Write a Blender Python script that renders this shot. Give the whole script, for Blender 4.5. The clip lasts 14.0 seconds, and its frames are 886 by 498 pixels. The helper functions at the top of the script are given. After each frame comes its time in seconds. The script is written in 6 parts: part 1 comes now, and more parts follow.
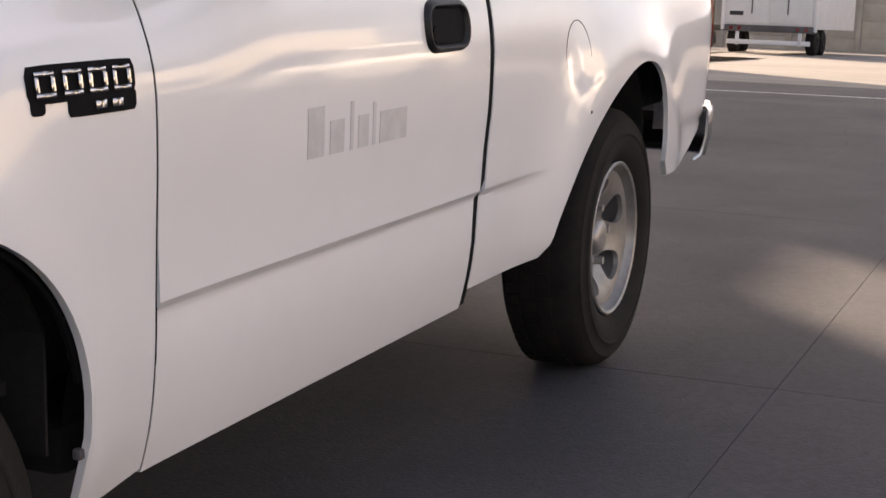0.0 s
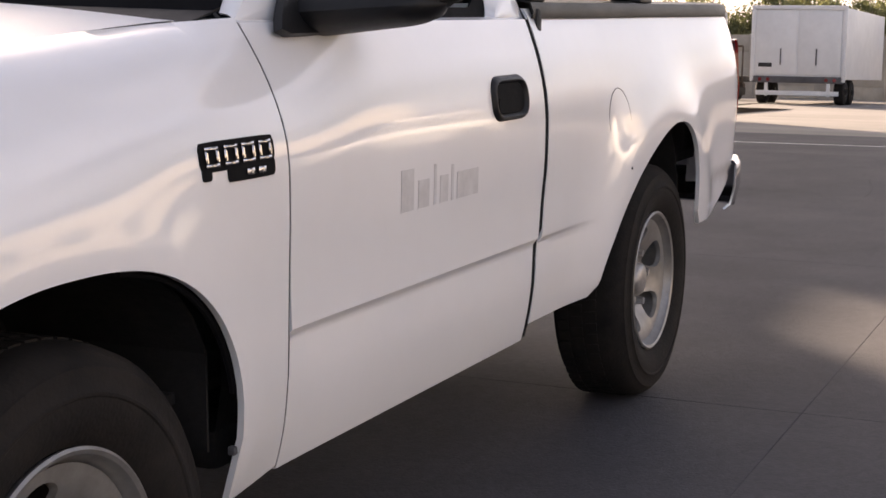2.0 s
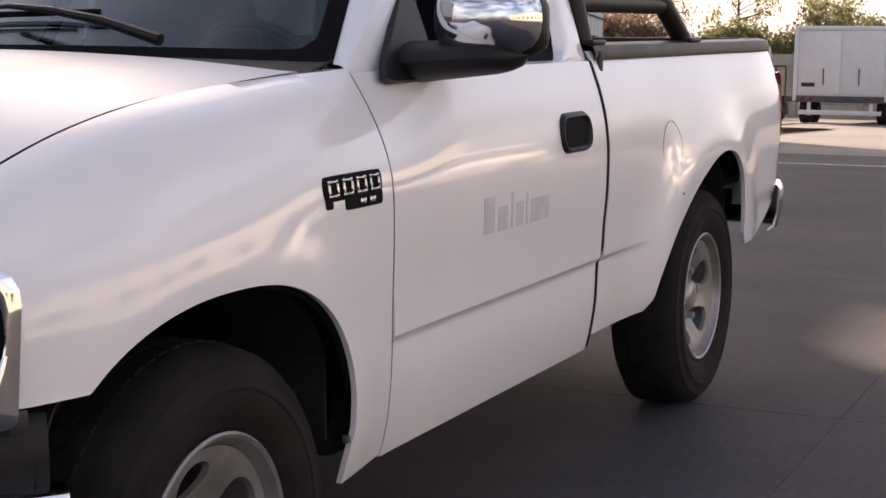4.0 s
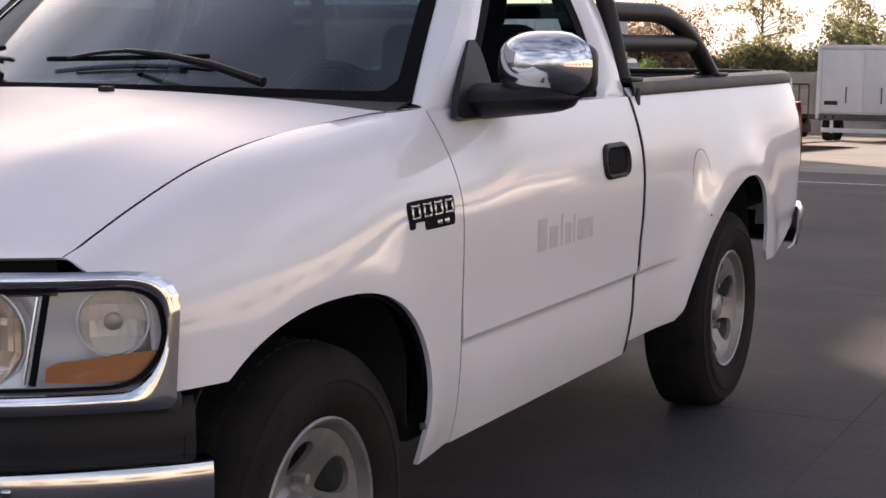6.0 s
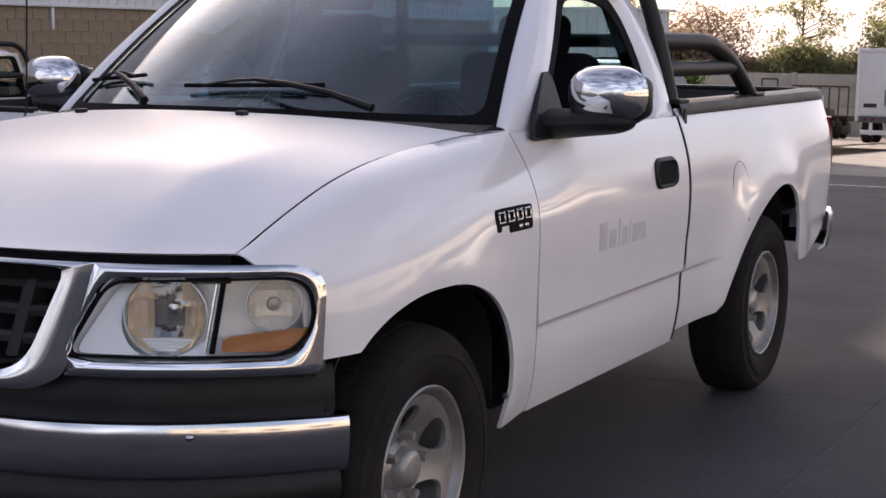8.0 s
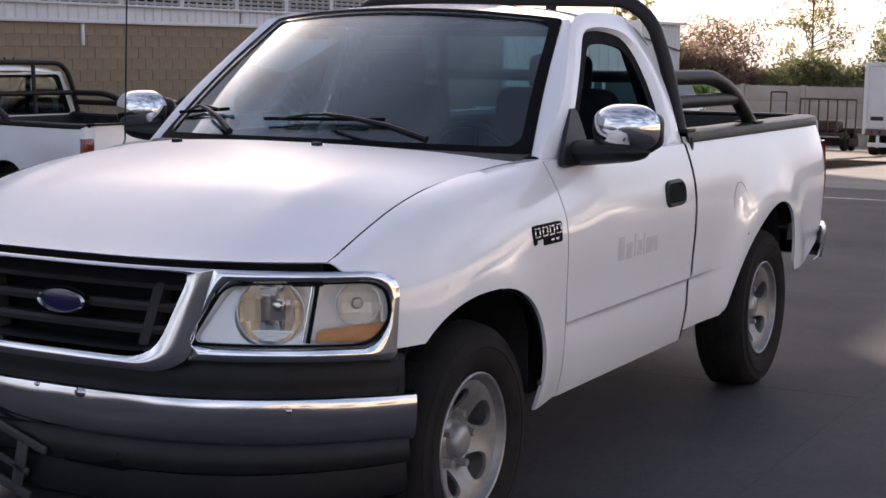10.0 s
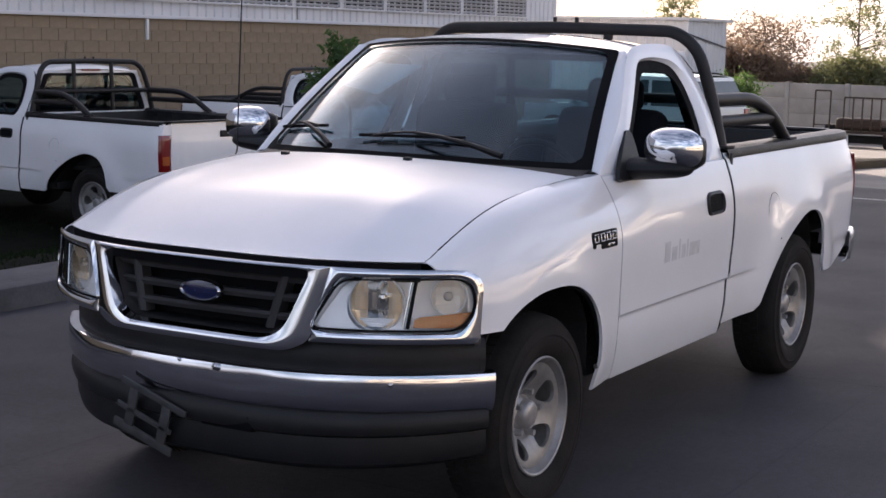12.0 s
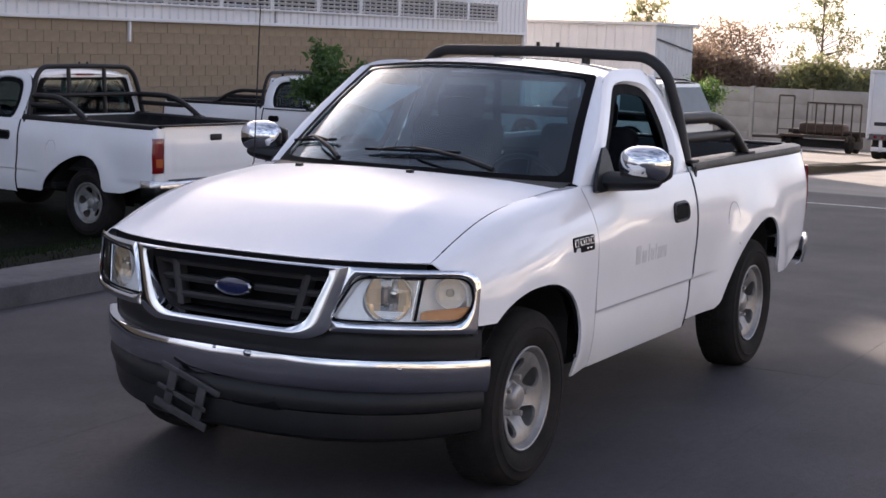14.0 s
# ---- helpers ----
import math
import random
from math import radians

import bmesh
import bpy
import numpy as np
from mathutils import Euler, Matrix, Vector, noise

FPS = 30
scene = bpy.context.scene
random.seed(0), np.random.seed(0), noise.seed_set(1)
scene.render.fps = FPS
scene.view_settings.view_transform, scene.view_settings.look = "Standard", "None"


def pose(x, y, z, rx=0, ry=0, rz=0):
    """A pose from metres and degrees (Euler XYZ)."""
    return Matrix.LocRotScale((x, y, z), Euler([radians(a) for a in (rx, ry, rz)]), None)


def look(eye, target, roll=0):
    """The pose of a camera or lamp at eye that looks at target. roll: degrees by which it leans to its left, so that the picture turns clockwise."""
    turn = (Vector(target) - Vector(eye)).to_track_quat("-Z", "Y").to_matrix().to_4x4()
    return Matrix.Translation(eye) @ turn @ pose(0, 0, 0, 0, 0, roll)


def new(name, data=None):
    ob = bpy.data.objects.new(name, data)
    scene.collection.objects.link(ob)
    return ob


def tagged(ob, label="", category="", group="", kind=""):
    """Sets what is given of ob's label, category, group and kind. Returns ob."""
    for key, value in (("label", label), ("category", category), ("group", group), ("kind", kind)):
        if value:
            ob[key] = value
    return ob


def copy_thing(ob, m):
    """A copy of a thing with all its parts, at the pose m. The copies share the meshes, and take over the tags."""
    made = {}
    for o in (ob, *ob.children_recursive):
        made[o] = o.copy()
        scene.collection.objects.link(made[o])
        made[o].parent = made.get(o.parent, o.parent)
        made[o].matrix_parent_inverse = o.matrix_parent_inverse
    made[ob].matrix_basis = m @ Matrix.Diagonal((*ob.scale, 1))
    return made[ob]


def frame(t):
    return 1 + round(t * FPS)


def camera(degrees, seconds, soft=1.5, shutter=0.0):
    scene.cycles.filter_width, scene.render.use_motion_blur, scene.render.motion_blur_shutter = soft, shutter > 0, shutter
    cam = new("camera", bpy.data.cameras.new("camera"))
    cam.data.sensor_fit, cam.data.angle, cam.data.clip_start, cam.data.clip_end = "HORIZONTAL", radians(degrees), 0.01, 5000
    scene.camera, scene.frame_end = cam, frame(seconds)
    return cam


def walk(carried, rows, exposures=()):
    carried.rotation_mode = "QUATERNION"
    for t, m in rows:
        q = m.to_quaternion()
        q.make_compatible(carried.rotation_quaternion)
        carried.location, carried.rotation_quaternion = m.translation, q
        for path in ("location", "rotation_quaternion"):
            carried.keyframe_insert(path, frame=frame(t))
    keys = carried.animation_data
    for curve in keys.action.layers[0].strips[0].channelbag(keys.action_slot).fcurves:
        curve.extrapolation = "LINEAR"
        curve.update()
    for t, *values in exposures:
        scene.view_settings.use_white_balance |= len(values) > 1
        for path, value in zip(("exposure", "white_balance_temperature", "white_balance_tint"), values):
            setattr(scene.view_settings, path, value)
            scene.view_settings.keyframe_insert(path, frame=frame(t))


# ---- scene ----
cam = camera(32, 14.0, soft=1.6)
walk(cam, [
    (0, look((1.270, 2.224, 1.195), (-2.344, 0.683, 0.443), 1.23)),
    (0.5, look((1.405, 2.262, 1.205), (-2.211, 0.708, 0.492), 0.47)),
    (1, look((1.539, 2.299, 1.232), (-2.066, 0.695, 0.572), 0.42)),
    (1.5, look((1.675, 2.337, 1.253), (-1.925, 0.716, 0.617), 0.43)),
    (2, look((1.796, 2.362, 1.261), (-1.805, 0.733, 0.646), 0.19)),
    (2.5, look((1.909, 2.383, 1.272), (-1.684, 0.735, 0.662), -0.01)),
    (3, look((2.023, 2.412, 1.293), (-1.555, 0.726, 0.698), 0.00)),
    (3.5, look((2.130, 2.438, 1.312), (-1.440, 0.729, 0.730), 0.11)),
    (4, look((2.239, 2.468, 1.330), (-1.323, 0.739, 0.761), 0.05)),
    (4.5, look((2.360, 2.505, 1.350), (-1.195, 0.758, 0.792), 0.00)),
    (5, look((2.480, 2.537, 1.369), (-1.070, 0.777, 0.821), -0.03)),
    (5.5, look((2.602, 2.566, 1.386), (-0.944, 0.795, 0.846), 0.00)),
    (6, look((2.749, 2.604, 1.406), (-0.793, 0.822, 0.872), 0.34)),
    (6.5, look((2.923, 2.654, 1.431), (-0.607, 0.850, 0.897), 0.44)),
    (7, look((3.099, 2.710, 1.458), (-0.410, 0.867, 0.924), 0.40)),
    (7.5, look((3.275, 2.769, 1.484), (-0.229, 0.916, 0.945), 0.34)),
    (8, look((3.455, 2.826, 1.507), (-0.040, 0.957, 0.967), 0.54)),
    (8.5, look((3.641, 2.890, 1.532), (0.149, 1.013, 0.997), 0.62)),
    (9, look((3.839, 2.968, 1.561), (0.351, 1.083, 1.033), 0.64)),
    (9.5, look((4.043, 3.049, 1.593), (0.558, 1.158, 1.071), 0.65)),
    (10, look((4.236, 3.115, 1.621), (0.751, 1.220, 1.104), 0.64)),
    (10.5, look((4.431, 3.177, 1.652), (0.951, 1.275, 1.134), 0.72)),
    (11, look((4.648, 3.259, 1.694), (1.184, 1.329, 1.166), 1.02)),
    (11.5, look((4.862, 3.351, 1.740), (1.419, 1.387, 1.202), 1.05)),
    (12, look((5.065, 3.431, 1.779), (1.637, 1.443, 1.234), 1.28)),
    (12.5, look((5.274, 3.510, 1.812), (1.846, 1.523, 1.265), 1.57)),
    (13, look((5.494, 3.589, 1.846), (2.051, 1.627, 1.301), 1.51)),
    (13.5, look((5.687, 3.655, 1.881), (2.226, 1.726, 1.332), 1.92)),
    (14, look((5.835, 3.712, 1.905), (2.365, 1.800, 1.358), 1.86)),
], exposures=[(0, 1.42, 7350, 20), (3.0, 1.26, 7200, 22), (7.0, 1.06, 6850, 23), (11.0, 1.06, 6400, 20), (14.0, 1.30, 6350, 20)])

# ---- world, sun ----
SUN_EL, SUN_AZ = radians(20.0), math.atan2(-0.72, -0.69)
world = bpy.data.worlds.new("sky")
world.use_nodes = True
scene.world = world
wt = world.node_tree
wt.nodes.clear()
w_out = wt.nodes.new("ShaderNodeOutputWorld")
w_bg = wt.nodes.new("ShaderNodeBackground")
w_sky = wt.nodes.new("ShaderNodeTexSky")
w_sky.sky_type = "NISHITA"
w_sky.sun_disc = False
w_sky.sun_elevation = SUN_EL
w_sky.sun_rotation = SUN_AZ
w_sky.air_density, w_sky.dust_density, w_sky.ozone_density = 1.0, 3.0, 1.0
# thin bright cloud over the whole sky
w_co = wt.nodes.new("ShaderNodeTexCoord")
w_map = wt.nodes.new("ShaderNodeMapping")
w_map.inputs["Scale"].default_value = (1.6, 1.6, 4.5)
w_noise = wt.nodes.new("ShaderNodeTexNoise")
w_noise.inputs["Scale"].default_value = 1.5
w_noise.inputs["Detail"].default_value = 3
w_noise.inputs["Roughness"].default_value = 0.45
w_ramp = wt.nodes.new("ShaderNodeValToRGB")
w_ramp.color_ramp.elements[0].position = 0.34
w_ramp.color_ramp.elements[1].position = 0.72
w_mix = wt.nodes.new("ShaderNodeMix")
w_mix.data_type = "RGBA"
w_cloud = wt.nodes.new("ShaderNodeVectorMath")
w_cloud.operation = "MULTIPLY_ADD"
w_cloud.inputs[1].default_value = (0.8, 0.8, 0.84)
w_cloud.inputs[2].default_value = (7.6, 8.0, 9.0)
wt.links.new(w_sky.outputs["Color"], w_cloud.inputs[0])
wt.links.new(w_cloud.outputs["Vector"], w_mix.inputs["B"])
wt.links.new(w_co.outputs["Generated"], w_map.inputs["Vector"])
wt.links.new(w_map.outputs["Vector"], w_noise.inputs["Vector"])
wt.links.new(w_noise.outputs["Fac"], w_ramp.inputs["Fac"])
# the cloud is thick towards the horizon and thins out overhead
w_sep = wt.nodes.new("ShaderNodeSeparateXYZ")
w_thin = wt.nodes.new("ShaderNodeMapRange")
w_thin.interpolation_type = "SMOOTHSTEP"
w_thin.inputs["From Min"].default_value, w_thin.inputs["From Max"].default_value = 0.40, 0.90
w_thin.inputs["To Min"].default_value, w_thin.inputs["To Max"].default_value = 1.0, 0.32
w_cover = wt.nodes.new("ShaderNodeMath")
w_cover.operation = "MULTIPLY"
wt.links.new(w_co.outputs["Generated"], w_sep.inputs["Vector"])
wt.links.new(w_sep.outputs["Z"], w_thin.inputs["Value"])
wt.links.new(w_ramp.outputs["Color"], w_cover.inputs[0])
wt.links.new(w_thin.outputs["Result"], w_cover.inputs[1])
wt.links.new(w_cover.outputs["Value"], w_mix.inputs["Factor"])
wt.links.new(w_sky.outputs["Color"], w_mix.inputs["A"])
wt.links.new(w_mix.outputs["Result"], w_bg.inputs["Color"])
wt.links.new(w_bg.outputs["Background"], w_out.inputs["Surface"])
w_bg.inputs["Strength"].default_value = 0.074
sun_data = bpy.data.lights.new("sun", "SUN")
sun_data.energy = 5.0
sun_data.angle = radians(0.6)
sun_data.color = (1.0, 0.86, 0.68)
sun = new("sun", sun_data)
sun_to = Vector((math.sin(SUN_AZ) * math.cos(SUN_EL), math.cos(SUN_AZ) * math.cos(SUN_EL), math.sin(SUN_EL)))
sun.matrix_world = look(sun_to * 60, (0, 0, 0))


# ---- materials ----
def material(name, color, rough=0.5, metal=0.0, coat=0.0, vary=0.0, scale=8.0, bump=0.0, bump_scale=60.0, spec=0.5, color2=None,
             random_tint=0.0, trans=0.0, ior=1.45, stretch=(1, 1, 1), grain=0.0, grain_scale=90.0, coat_rough=0.04):
    m = bpy.data.materials.new(name)
    m.use_nodes = True
    nt = m.node_tree
    p = nt.nodes["Principled BSDF"]
    p.inputs["Base Color"].default_value = (*color, 1)
    p.inputs["Roughness"].default_value = rough
    p.inputs["Metallic"].default_value = metal
    p.inputs["Coat Weight"].default_value = coat
    p.inputs["Coat Roughness"].default_value = coat_rough
    p.inputs["Specular IOR Level"].default_value = spec
    p.inputs["Transmission Weight"].default_value = trans
    p.inputs["IOR"].default_value = ior
    co = nt.nodes.new("ShaderNodeTexCoord")
    mp = nt.nodes.new("ShaderNodeMapping")
    mp.inputs["Scale"].default_value = stretch
    nt.links.new(co.outputs["Object"], mp.inputs["Vector"])
    if vary > 0 or color2:
        big = nt.nodes.new("ShaderNodeTexNoise")
        big.inputs["Scale"].default_value = scale
        big.inputs["Detail"].default_value = 8
        big.inputs["Roughness"].default_value = 0.65
        nt.links.new(mp.outputs["Vector"], big.inputs["Vector"])
        ramp = nt.nodes.new("ShaderNodeValToRGB")
        ramp.color_ramp.elements[0].position, ramp.color_ramp.elements[1].position = 0.32, 0.7
        c2 = color2 or tuple(c * (1 - vary) for c in color)
        ramp.color_ramp.elements[0].color = (*c2, 1)
        ramp.color_ramp.elements[1].color = (*color, 1)
        nt.links.new(big.outputs["Fac"], ramp.inputs["Fac"])
        last = ramp.outputs["Color"]
        if random_tint:
            info = nt.nodes.new("ShaderNodeObjectInfo")
            geo = nt.nodes.new("ShaderNodeNewGeometry")
            add = nt.nodes.new("ShaderNodeMath")
            add.operation = "ADD"
            nt.links.new(info.outputs["Random"], add.inputs[0])
            nt.links.new(geo.outputs["Random Per Island"], add.inputs[1])
            rng = nt.nodes.new("ShaderNodeMapRange")
            rng.inputs["From Max"].default_value = 2.0
            rng.inputs["To Min"].default_value, rng.inputs["To Max"].default_value = 1 - random_tint, 1 + random_tint
            nt.links.new(add.outputs["Value"], rng.inputs["Value"])
            mul = nt.nodes.new("ShaderNodeVectorMath")
            mul.operation = "SCALE"
            nt.links.new(last, mul.inputs[0])
            nt.links.new(rng.outputs["Result"], mul.inputs["Scale"])
            last = mul.outputs["Vector"]
        if grain:
            fine_c = nt.nodes.new("ShaderNodeTexNoise")
            fine_c.inputs["Scale"].default_value = grain_scale
            fine_c.inputs["Detail"].default_value = 5
            fine_c.inputs["Roughness"].default_value = 0.75
            nt.links.new(mp.outputs["Vector"], fine_c.inputs["Vector"])
            g_rng = nt.nodes.new("ShaderNodeMapRange")
            g_rng.inputs["From Min"].default_value, g_rng.inputs["From Max"].default_value = 0.3, 0.7
            g_rng.inputs["To Min"].default_value, g_rng.inputs["To Max"].default_value = 1 - grain, 1 + grain
            nt.links.new(fine_c.outputs["Fac"], g_rng.inputs["Value"])
            g_mul = nt.nodes.new("ShaderNodeVectorMath")
            g_mul.operation = "SCALE"
            nt.links.new(last, g_mul.inputs[0])
            nt.links.new(g_rng.outputs["Result"], g_mul.inputs["Scale"])
            last = g_mul.outputs["Vector"]
        nt.links.new(last, p.inputs["Base Color"])
        rr = nt.nodes.new("ShaderNodeMapRange")
        rr.inputs["To Min"].default_value, rr.inputs["To Max"].default_value = min(1, rough * 1.25), rough * 0.85
        nt.links.new(big.outputs["Fac"], rr.inputs["Value"])
        nt.links.new(rr.outputs["Result"], p.inputs["Roughness"])
    if bump > 0:
        fine = nt.nodes.new("ShaderNodeTexNoise")
        fine.inputs["Scale"].default_value = bump_scale
        fine.inputs["Detail"].default_value = 6
        nt.links.new(mp.outputs["Vector"], fine.inputs["Vector"])
        b = nt.nodes.new("ShaderNodeBump")
        b.inputs["Strength"].default_value = bump
        b.inputs["Distance"].default_value = 0.01
        nt.links.new(fine.outputs["Fac"], b.inputs["Height"])
        nt.links.new(b.outputs["Normal"], p.inputs["Normal"])
    return m


def thin_glass(name, tint, face):
    """Clear sheet glass: tinted see-through with a glossy face."""
    m = bpy.data.materials.new(name)
    m.use_nodes = True
    nt = m.node_tree
    nt.nodes.remove(nt.nodes["Principled BSDF"])
    clear = nt.nodes.new("ShaderNodeBsdfTransparent")
    clear.inputs["Color"].default_value = (*tint, 1)
    gloss = nt.nodes.new("ShaderNodeBsdfGlossy")
    gloss.inputs["Roughness"].default_value = 0.0
    edge = nt.nodes.new("ShaderNodeLayerWeight")
    edge.inputs["Blend"].default_value = 0.5
    curve = nt.nodes.new("ShaderNodeMath")
    curve.operation = "POWER"
    curve.inputs[1].default_value = 3.0
    gain = nt.nodes.new("ShaderNodeMath")
    gain.operation = "MULTIPLY_ADD"
    gain.inputs[1].default_value, gain.inputs[2].default_value = 1.3, face
    nt.links.new(edge.outputs["Facing"], curve.inputs[0])
    nt.links.new(curve.outputs["Value"], gain.inputs[0])
    mix = nt.nodes.new("ShaderNodeMixShader")
    nt.links.new(gain.outputs["Value"], mix.inputs["Fac"])
    nt.links.new(clear.outputs["BSDF"], mix.inputs[1])
    nt.links.new(gloss.outputs["BSDF"], mix.inputs[2])
    nt.links.new(mix.outputs["Shader"], nt.nodes["Material Output"].inputs["Surface"])
    return m


PAINT = material("white_paint", (0.80, 0.80, 0.81), 0.40, coat=1.0, vary=0.06, scale=1.7, coat_rough=0.06)
PAINT.node_tree.nodes["Principled BSDF"].inputs["Coat IOR"].default_value = 1.56
HOOD_PAINT = material("weathered_white_paint", (0.80, 0.80, 0.82), 0.45, coat=0.7, vary=0.07, scale=2.2, coat_rough=0.3)
CHROME = material("chrome", (0.72, 0.73, 0.75), 0.07, metal=1.0, vary=0.08, scale=14)
BUMPER_CHROME = material("dulled_bumper_chrome", (0.70, 0.70, 0.73), 0.10, metal=1.0, vary=0.12, scale=9)
DARK_CHROME = material("worn_chrome", (0.55, 0.55, 0.57), 0.16, metal=1.0, vary=0.2, scale=10)
PLASTIC = material("black_plastic", (0.013, 0.013, 0.014), 0.42, spec=0.32, vary=0.35, scale=9, bump=0.12, bump_scale=300)
GREY_PLASTIC = material("charcoal_plastic", (0.036, 0.034, 0.034), 0.5, spec=0.35, vary=0.3, scale=12)
# flat black for seals and trim, also for shade painted into gaps
FLAT_BLACK = material("black_seal_and_gap_shade", (0.006, 0.006, 0.007), 0.7, spec=0.1, vary=0.2, scale=20)
# near-black for undersides, inner panels and cracks
WELL = material("near_black_matt", (0.012, 0.011, 0.011), 0.9, vary=0.5, scale=12, bump=0.3, bump_scale=50)
DRUM = material("rusty_drum", (0.045, 0.030, 0.022), 0.85, vary=0.5, scale=20)
LINER = material("bed_liner", (0.018, 0.018, 0.019), 0.6, vary=0.3, scale=8, bump=0.3, bump_scale=90)
RUBBER = material("tyre_rubber", (0.009, 0.0085, 0.0085), 0.8, vary=0.5, scale=9, bump=0.2, bump_scale=120, color2=(0.024, 0.021, 0.019), spec=0.18)
RIM = material("silver_rim", (0.33, 0.32, 0.31), 0.40, metal=0.5, vary=0.32, scale=14)
HUB = material("hub_metal", (0.42, 0.41, 0.40), 0.38, metal=0.6, vary=0.35, scale=24)
TUBE = material("black_tube_paint", (0.011, 0.0105, 0.011), 0.45, spec=0.35, vary=0.4, scale=11, color2=(0.020, 0.017, 0.016))
GLASS = thin_glass("window_glass", (0.56, 0.70, 0.75), 0.035)
DARK_GLASS = material("tinted_glass", (0.07, 0.09, 0.09), 0.02, spec=0.7, vary=0.2, scale=2)
LENS = thin_glass("lamp_glass", (0.985, 0.985, 0.975), 0.02)
REFLECTOR = material("lamp_reflector", (0.86, 0.83, 0.78), 0.08, metal=1.0, vary=0.12, scale=40)
# blue-white base puts the sky's reflection into the silver's colour
LAMP_SKY_WHITE = material("lamp_silver_sky_white", (0.90, 0.93, 0.98), 0.22, metal=0.0, coat=0.5, vary=0.06, scale=30)
AMBER = material("amber_lens", (0.42, 0.15, 0.045), 0.2, coat=0.8, vary=0.15, scale=60)
# warm colour stands for reflections on the silver bowl's flanks
WARM_REFLECTION = material("warm_reflection_facets", (0.97, 0.90, 0.78), 0.12, metal=0.6, vary=0.3, scale=9, color2=(0.92, 0.66, 0.40), stretch=(1, 2.5, 0.5))
WARM_BULB = material("orange_bulb", (0.85, 0.48, 0.22), 0.15, metal=0.6, vary=0.2, scale=50)
BRACKET = material("weathered_bracket", (0.065, 0.064, 0.066), 0.55, vary=0.4, scale=20)
RED = material("red_lens", (0.20, 0.010, 0.010), 0.15, coat=1.0, vary=0.25, scale=70)
ORANGE = material("orange_lens", (0.38, 0.085, 0.015), 0.15, coat=1.0, vary=0.2, scale=70)
CLEAR_LENS = material("milky_lens", (0.70, 0.66, 0.60), 0.2, coat=1.0, vary=0.15, scale=60)
BLUE = material("blue_enamel", (0.005, 0.010, 0.060), 0.25, coat=1.0, vary=0.2, scale=60)
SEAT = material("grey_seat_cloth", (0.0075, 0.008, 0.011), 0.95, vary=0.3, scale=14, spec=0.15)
DASH = material("grey_dashboard", (0.034, 0.038, 0.042), 0.75, vary=0.2, scale=6)
PAPER = material("white_paper", (0.82, 0.85, 0.84), 0.8, vary=0.06, scale=9)
FADED = material("faded_grey_lettering", (0.64, 0.64, 0.65), 0.4, coat=0.8, vary=0.2, scale=22)
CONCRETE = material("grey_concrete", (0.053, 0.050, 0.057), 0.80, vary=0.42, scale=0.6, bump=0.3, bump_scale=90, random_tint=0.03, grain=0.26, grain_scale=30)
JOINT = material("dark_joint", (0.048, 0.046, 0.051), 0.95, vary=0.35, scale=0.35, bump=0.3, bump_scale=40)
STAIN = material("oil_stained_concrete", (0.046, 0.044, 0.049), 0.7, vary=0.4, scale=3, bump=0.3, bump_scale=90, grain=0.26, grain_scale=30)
# pale base holds part of the far yard's sunlight
PALE_GROUND = material("sunlit_yard_concrete", (0.24, 0.22, 0.20), 0.9, vary=0.34, scale=0.25, grain=0.12, grain_scale=12, stretch=(1.6, 0.5, 1), bump=0.2, bump_scale=30)
KERB = material("kerb_concrete", (0.115, 0.110, 0.114), 0.9, vary=0.4, scale=3, grain=0.2, bump=0.3, bump_scale=50)
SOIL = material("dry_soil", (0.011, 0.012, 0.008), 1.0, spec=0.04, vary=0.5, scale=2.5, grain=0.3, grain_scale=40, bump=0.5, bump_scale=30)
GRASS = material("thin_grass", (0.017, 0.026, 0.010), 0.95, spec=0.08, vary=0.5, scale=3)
BLOCK = material("tan_concrete_block", (0.30, 0.225, 0.150), 0.9, vary=0.26, scale=3, bump=0.35, bump_scale=60, random_tint=0.05)
MORTAR = material("tan_mortar", (0.27, 0.205, 0.14), 0.95, vary=0.25, scale=4)
METAL_WALL = material("white_metal_cladding", (0.66, 0.65, 0.66), 0.45, vary=0.10, scale=1.2, stretch=(1, 1, 0.25))
SHED = material("pale_shed_cladding", (0.60, 0.60, 0.60), 0.5, vary=0.12, scale=1.0, stretch=(1, 1, 0.25))
WALL_PANEL = material("grey_wall_panel", (0.34, 0.325, 0.30), 0.9, vary=0.3, scale=1.4, bump=0.2, bump_scale=25, random_tint=0.06)
WHITE_BOX = material("white_box_body", (0.72, 0.72, 0.72), 0.4, vary=0.10, scale=3)
RUST = material("rusty_black_steel", (0.020, 0.017, 0.015), 0.7, vary=0.5, scale=18, color2=(0.06, 0.035, 0.022))
BARK = material("bark", (0.15, 0.12, 0.095), 0.95, vary=0.4, scale=14, bump=0.5, bump_scale=40)


def leaf_material(name, color, glow):
    """Thin leaves that let some light through."""
    m = material(name, color, 0.6, vary=0.4, scale=3, random_tint=0.3)
    nt = m.node_tree
    p = nt.nodes["Principled BSDF"]
    t = nt.nodes.new("ShaderNodeBsdfTranslucent")
    t.inputs["Color"].default_value = (*glow, 1)
    mix = nt.nodes.new("ShaderNodeMixShader")
    mix.inputs["Fac"].default_value = 0.45
    nt.links.new(p.outputs["BSDF"], mix.inputs[1])
    nt.links.new(t.outputs["BSDF"], mix.inputs[2])
    nt.links.new(mix.outputs["Shader"], nt.nodes["Material Output"].inputs["Surface"])
    return m


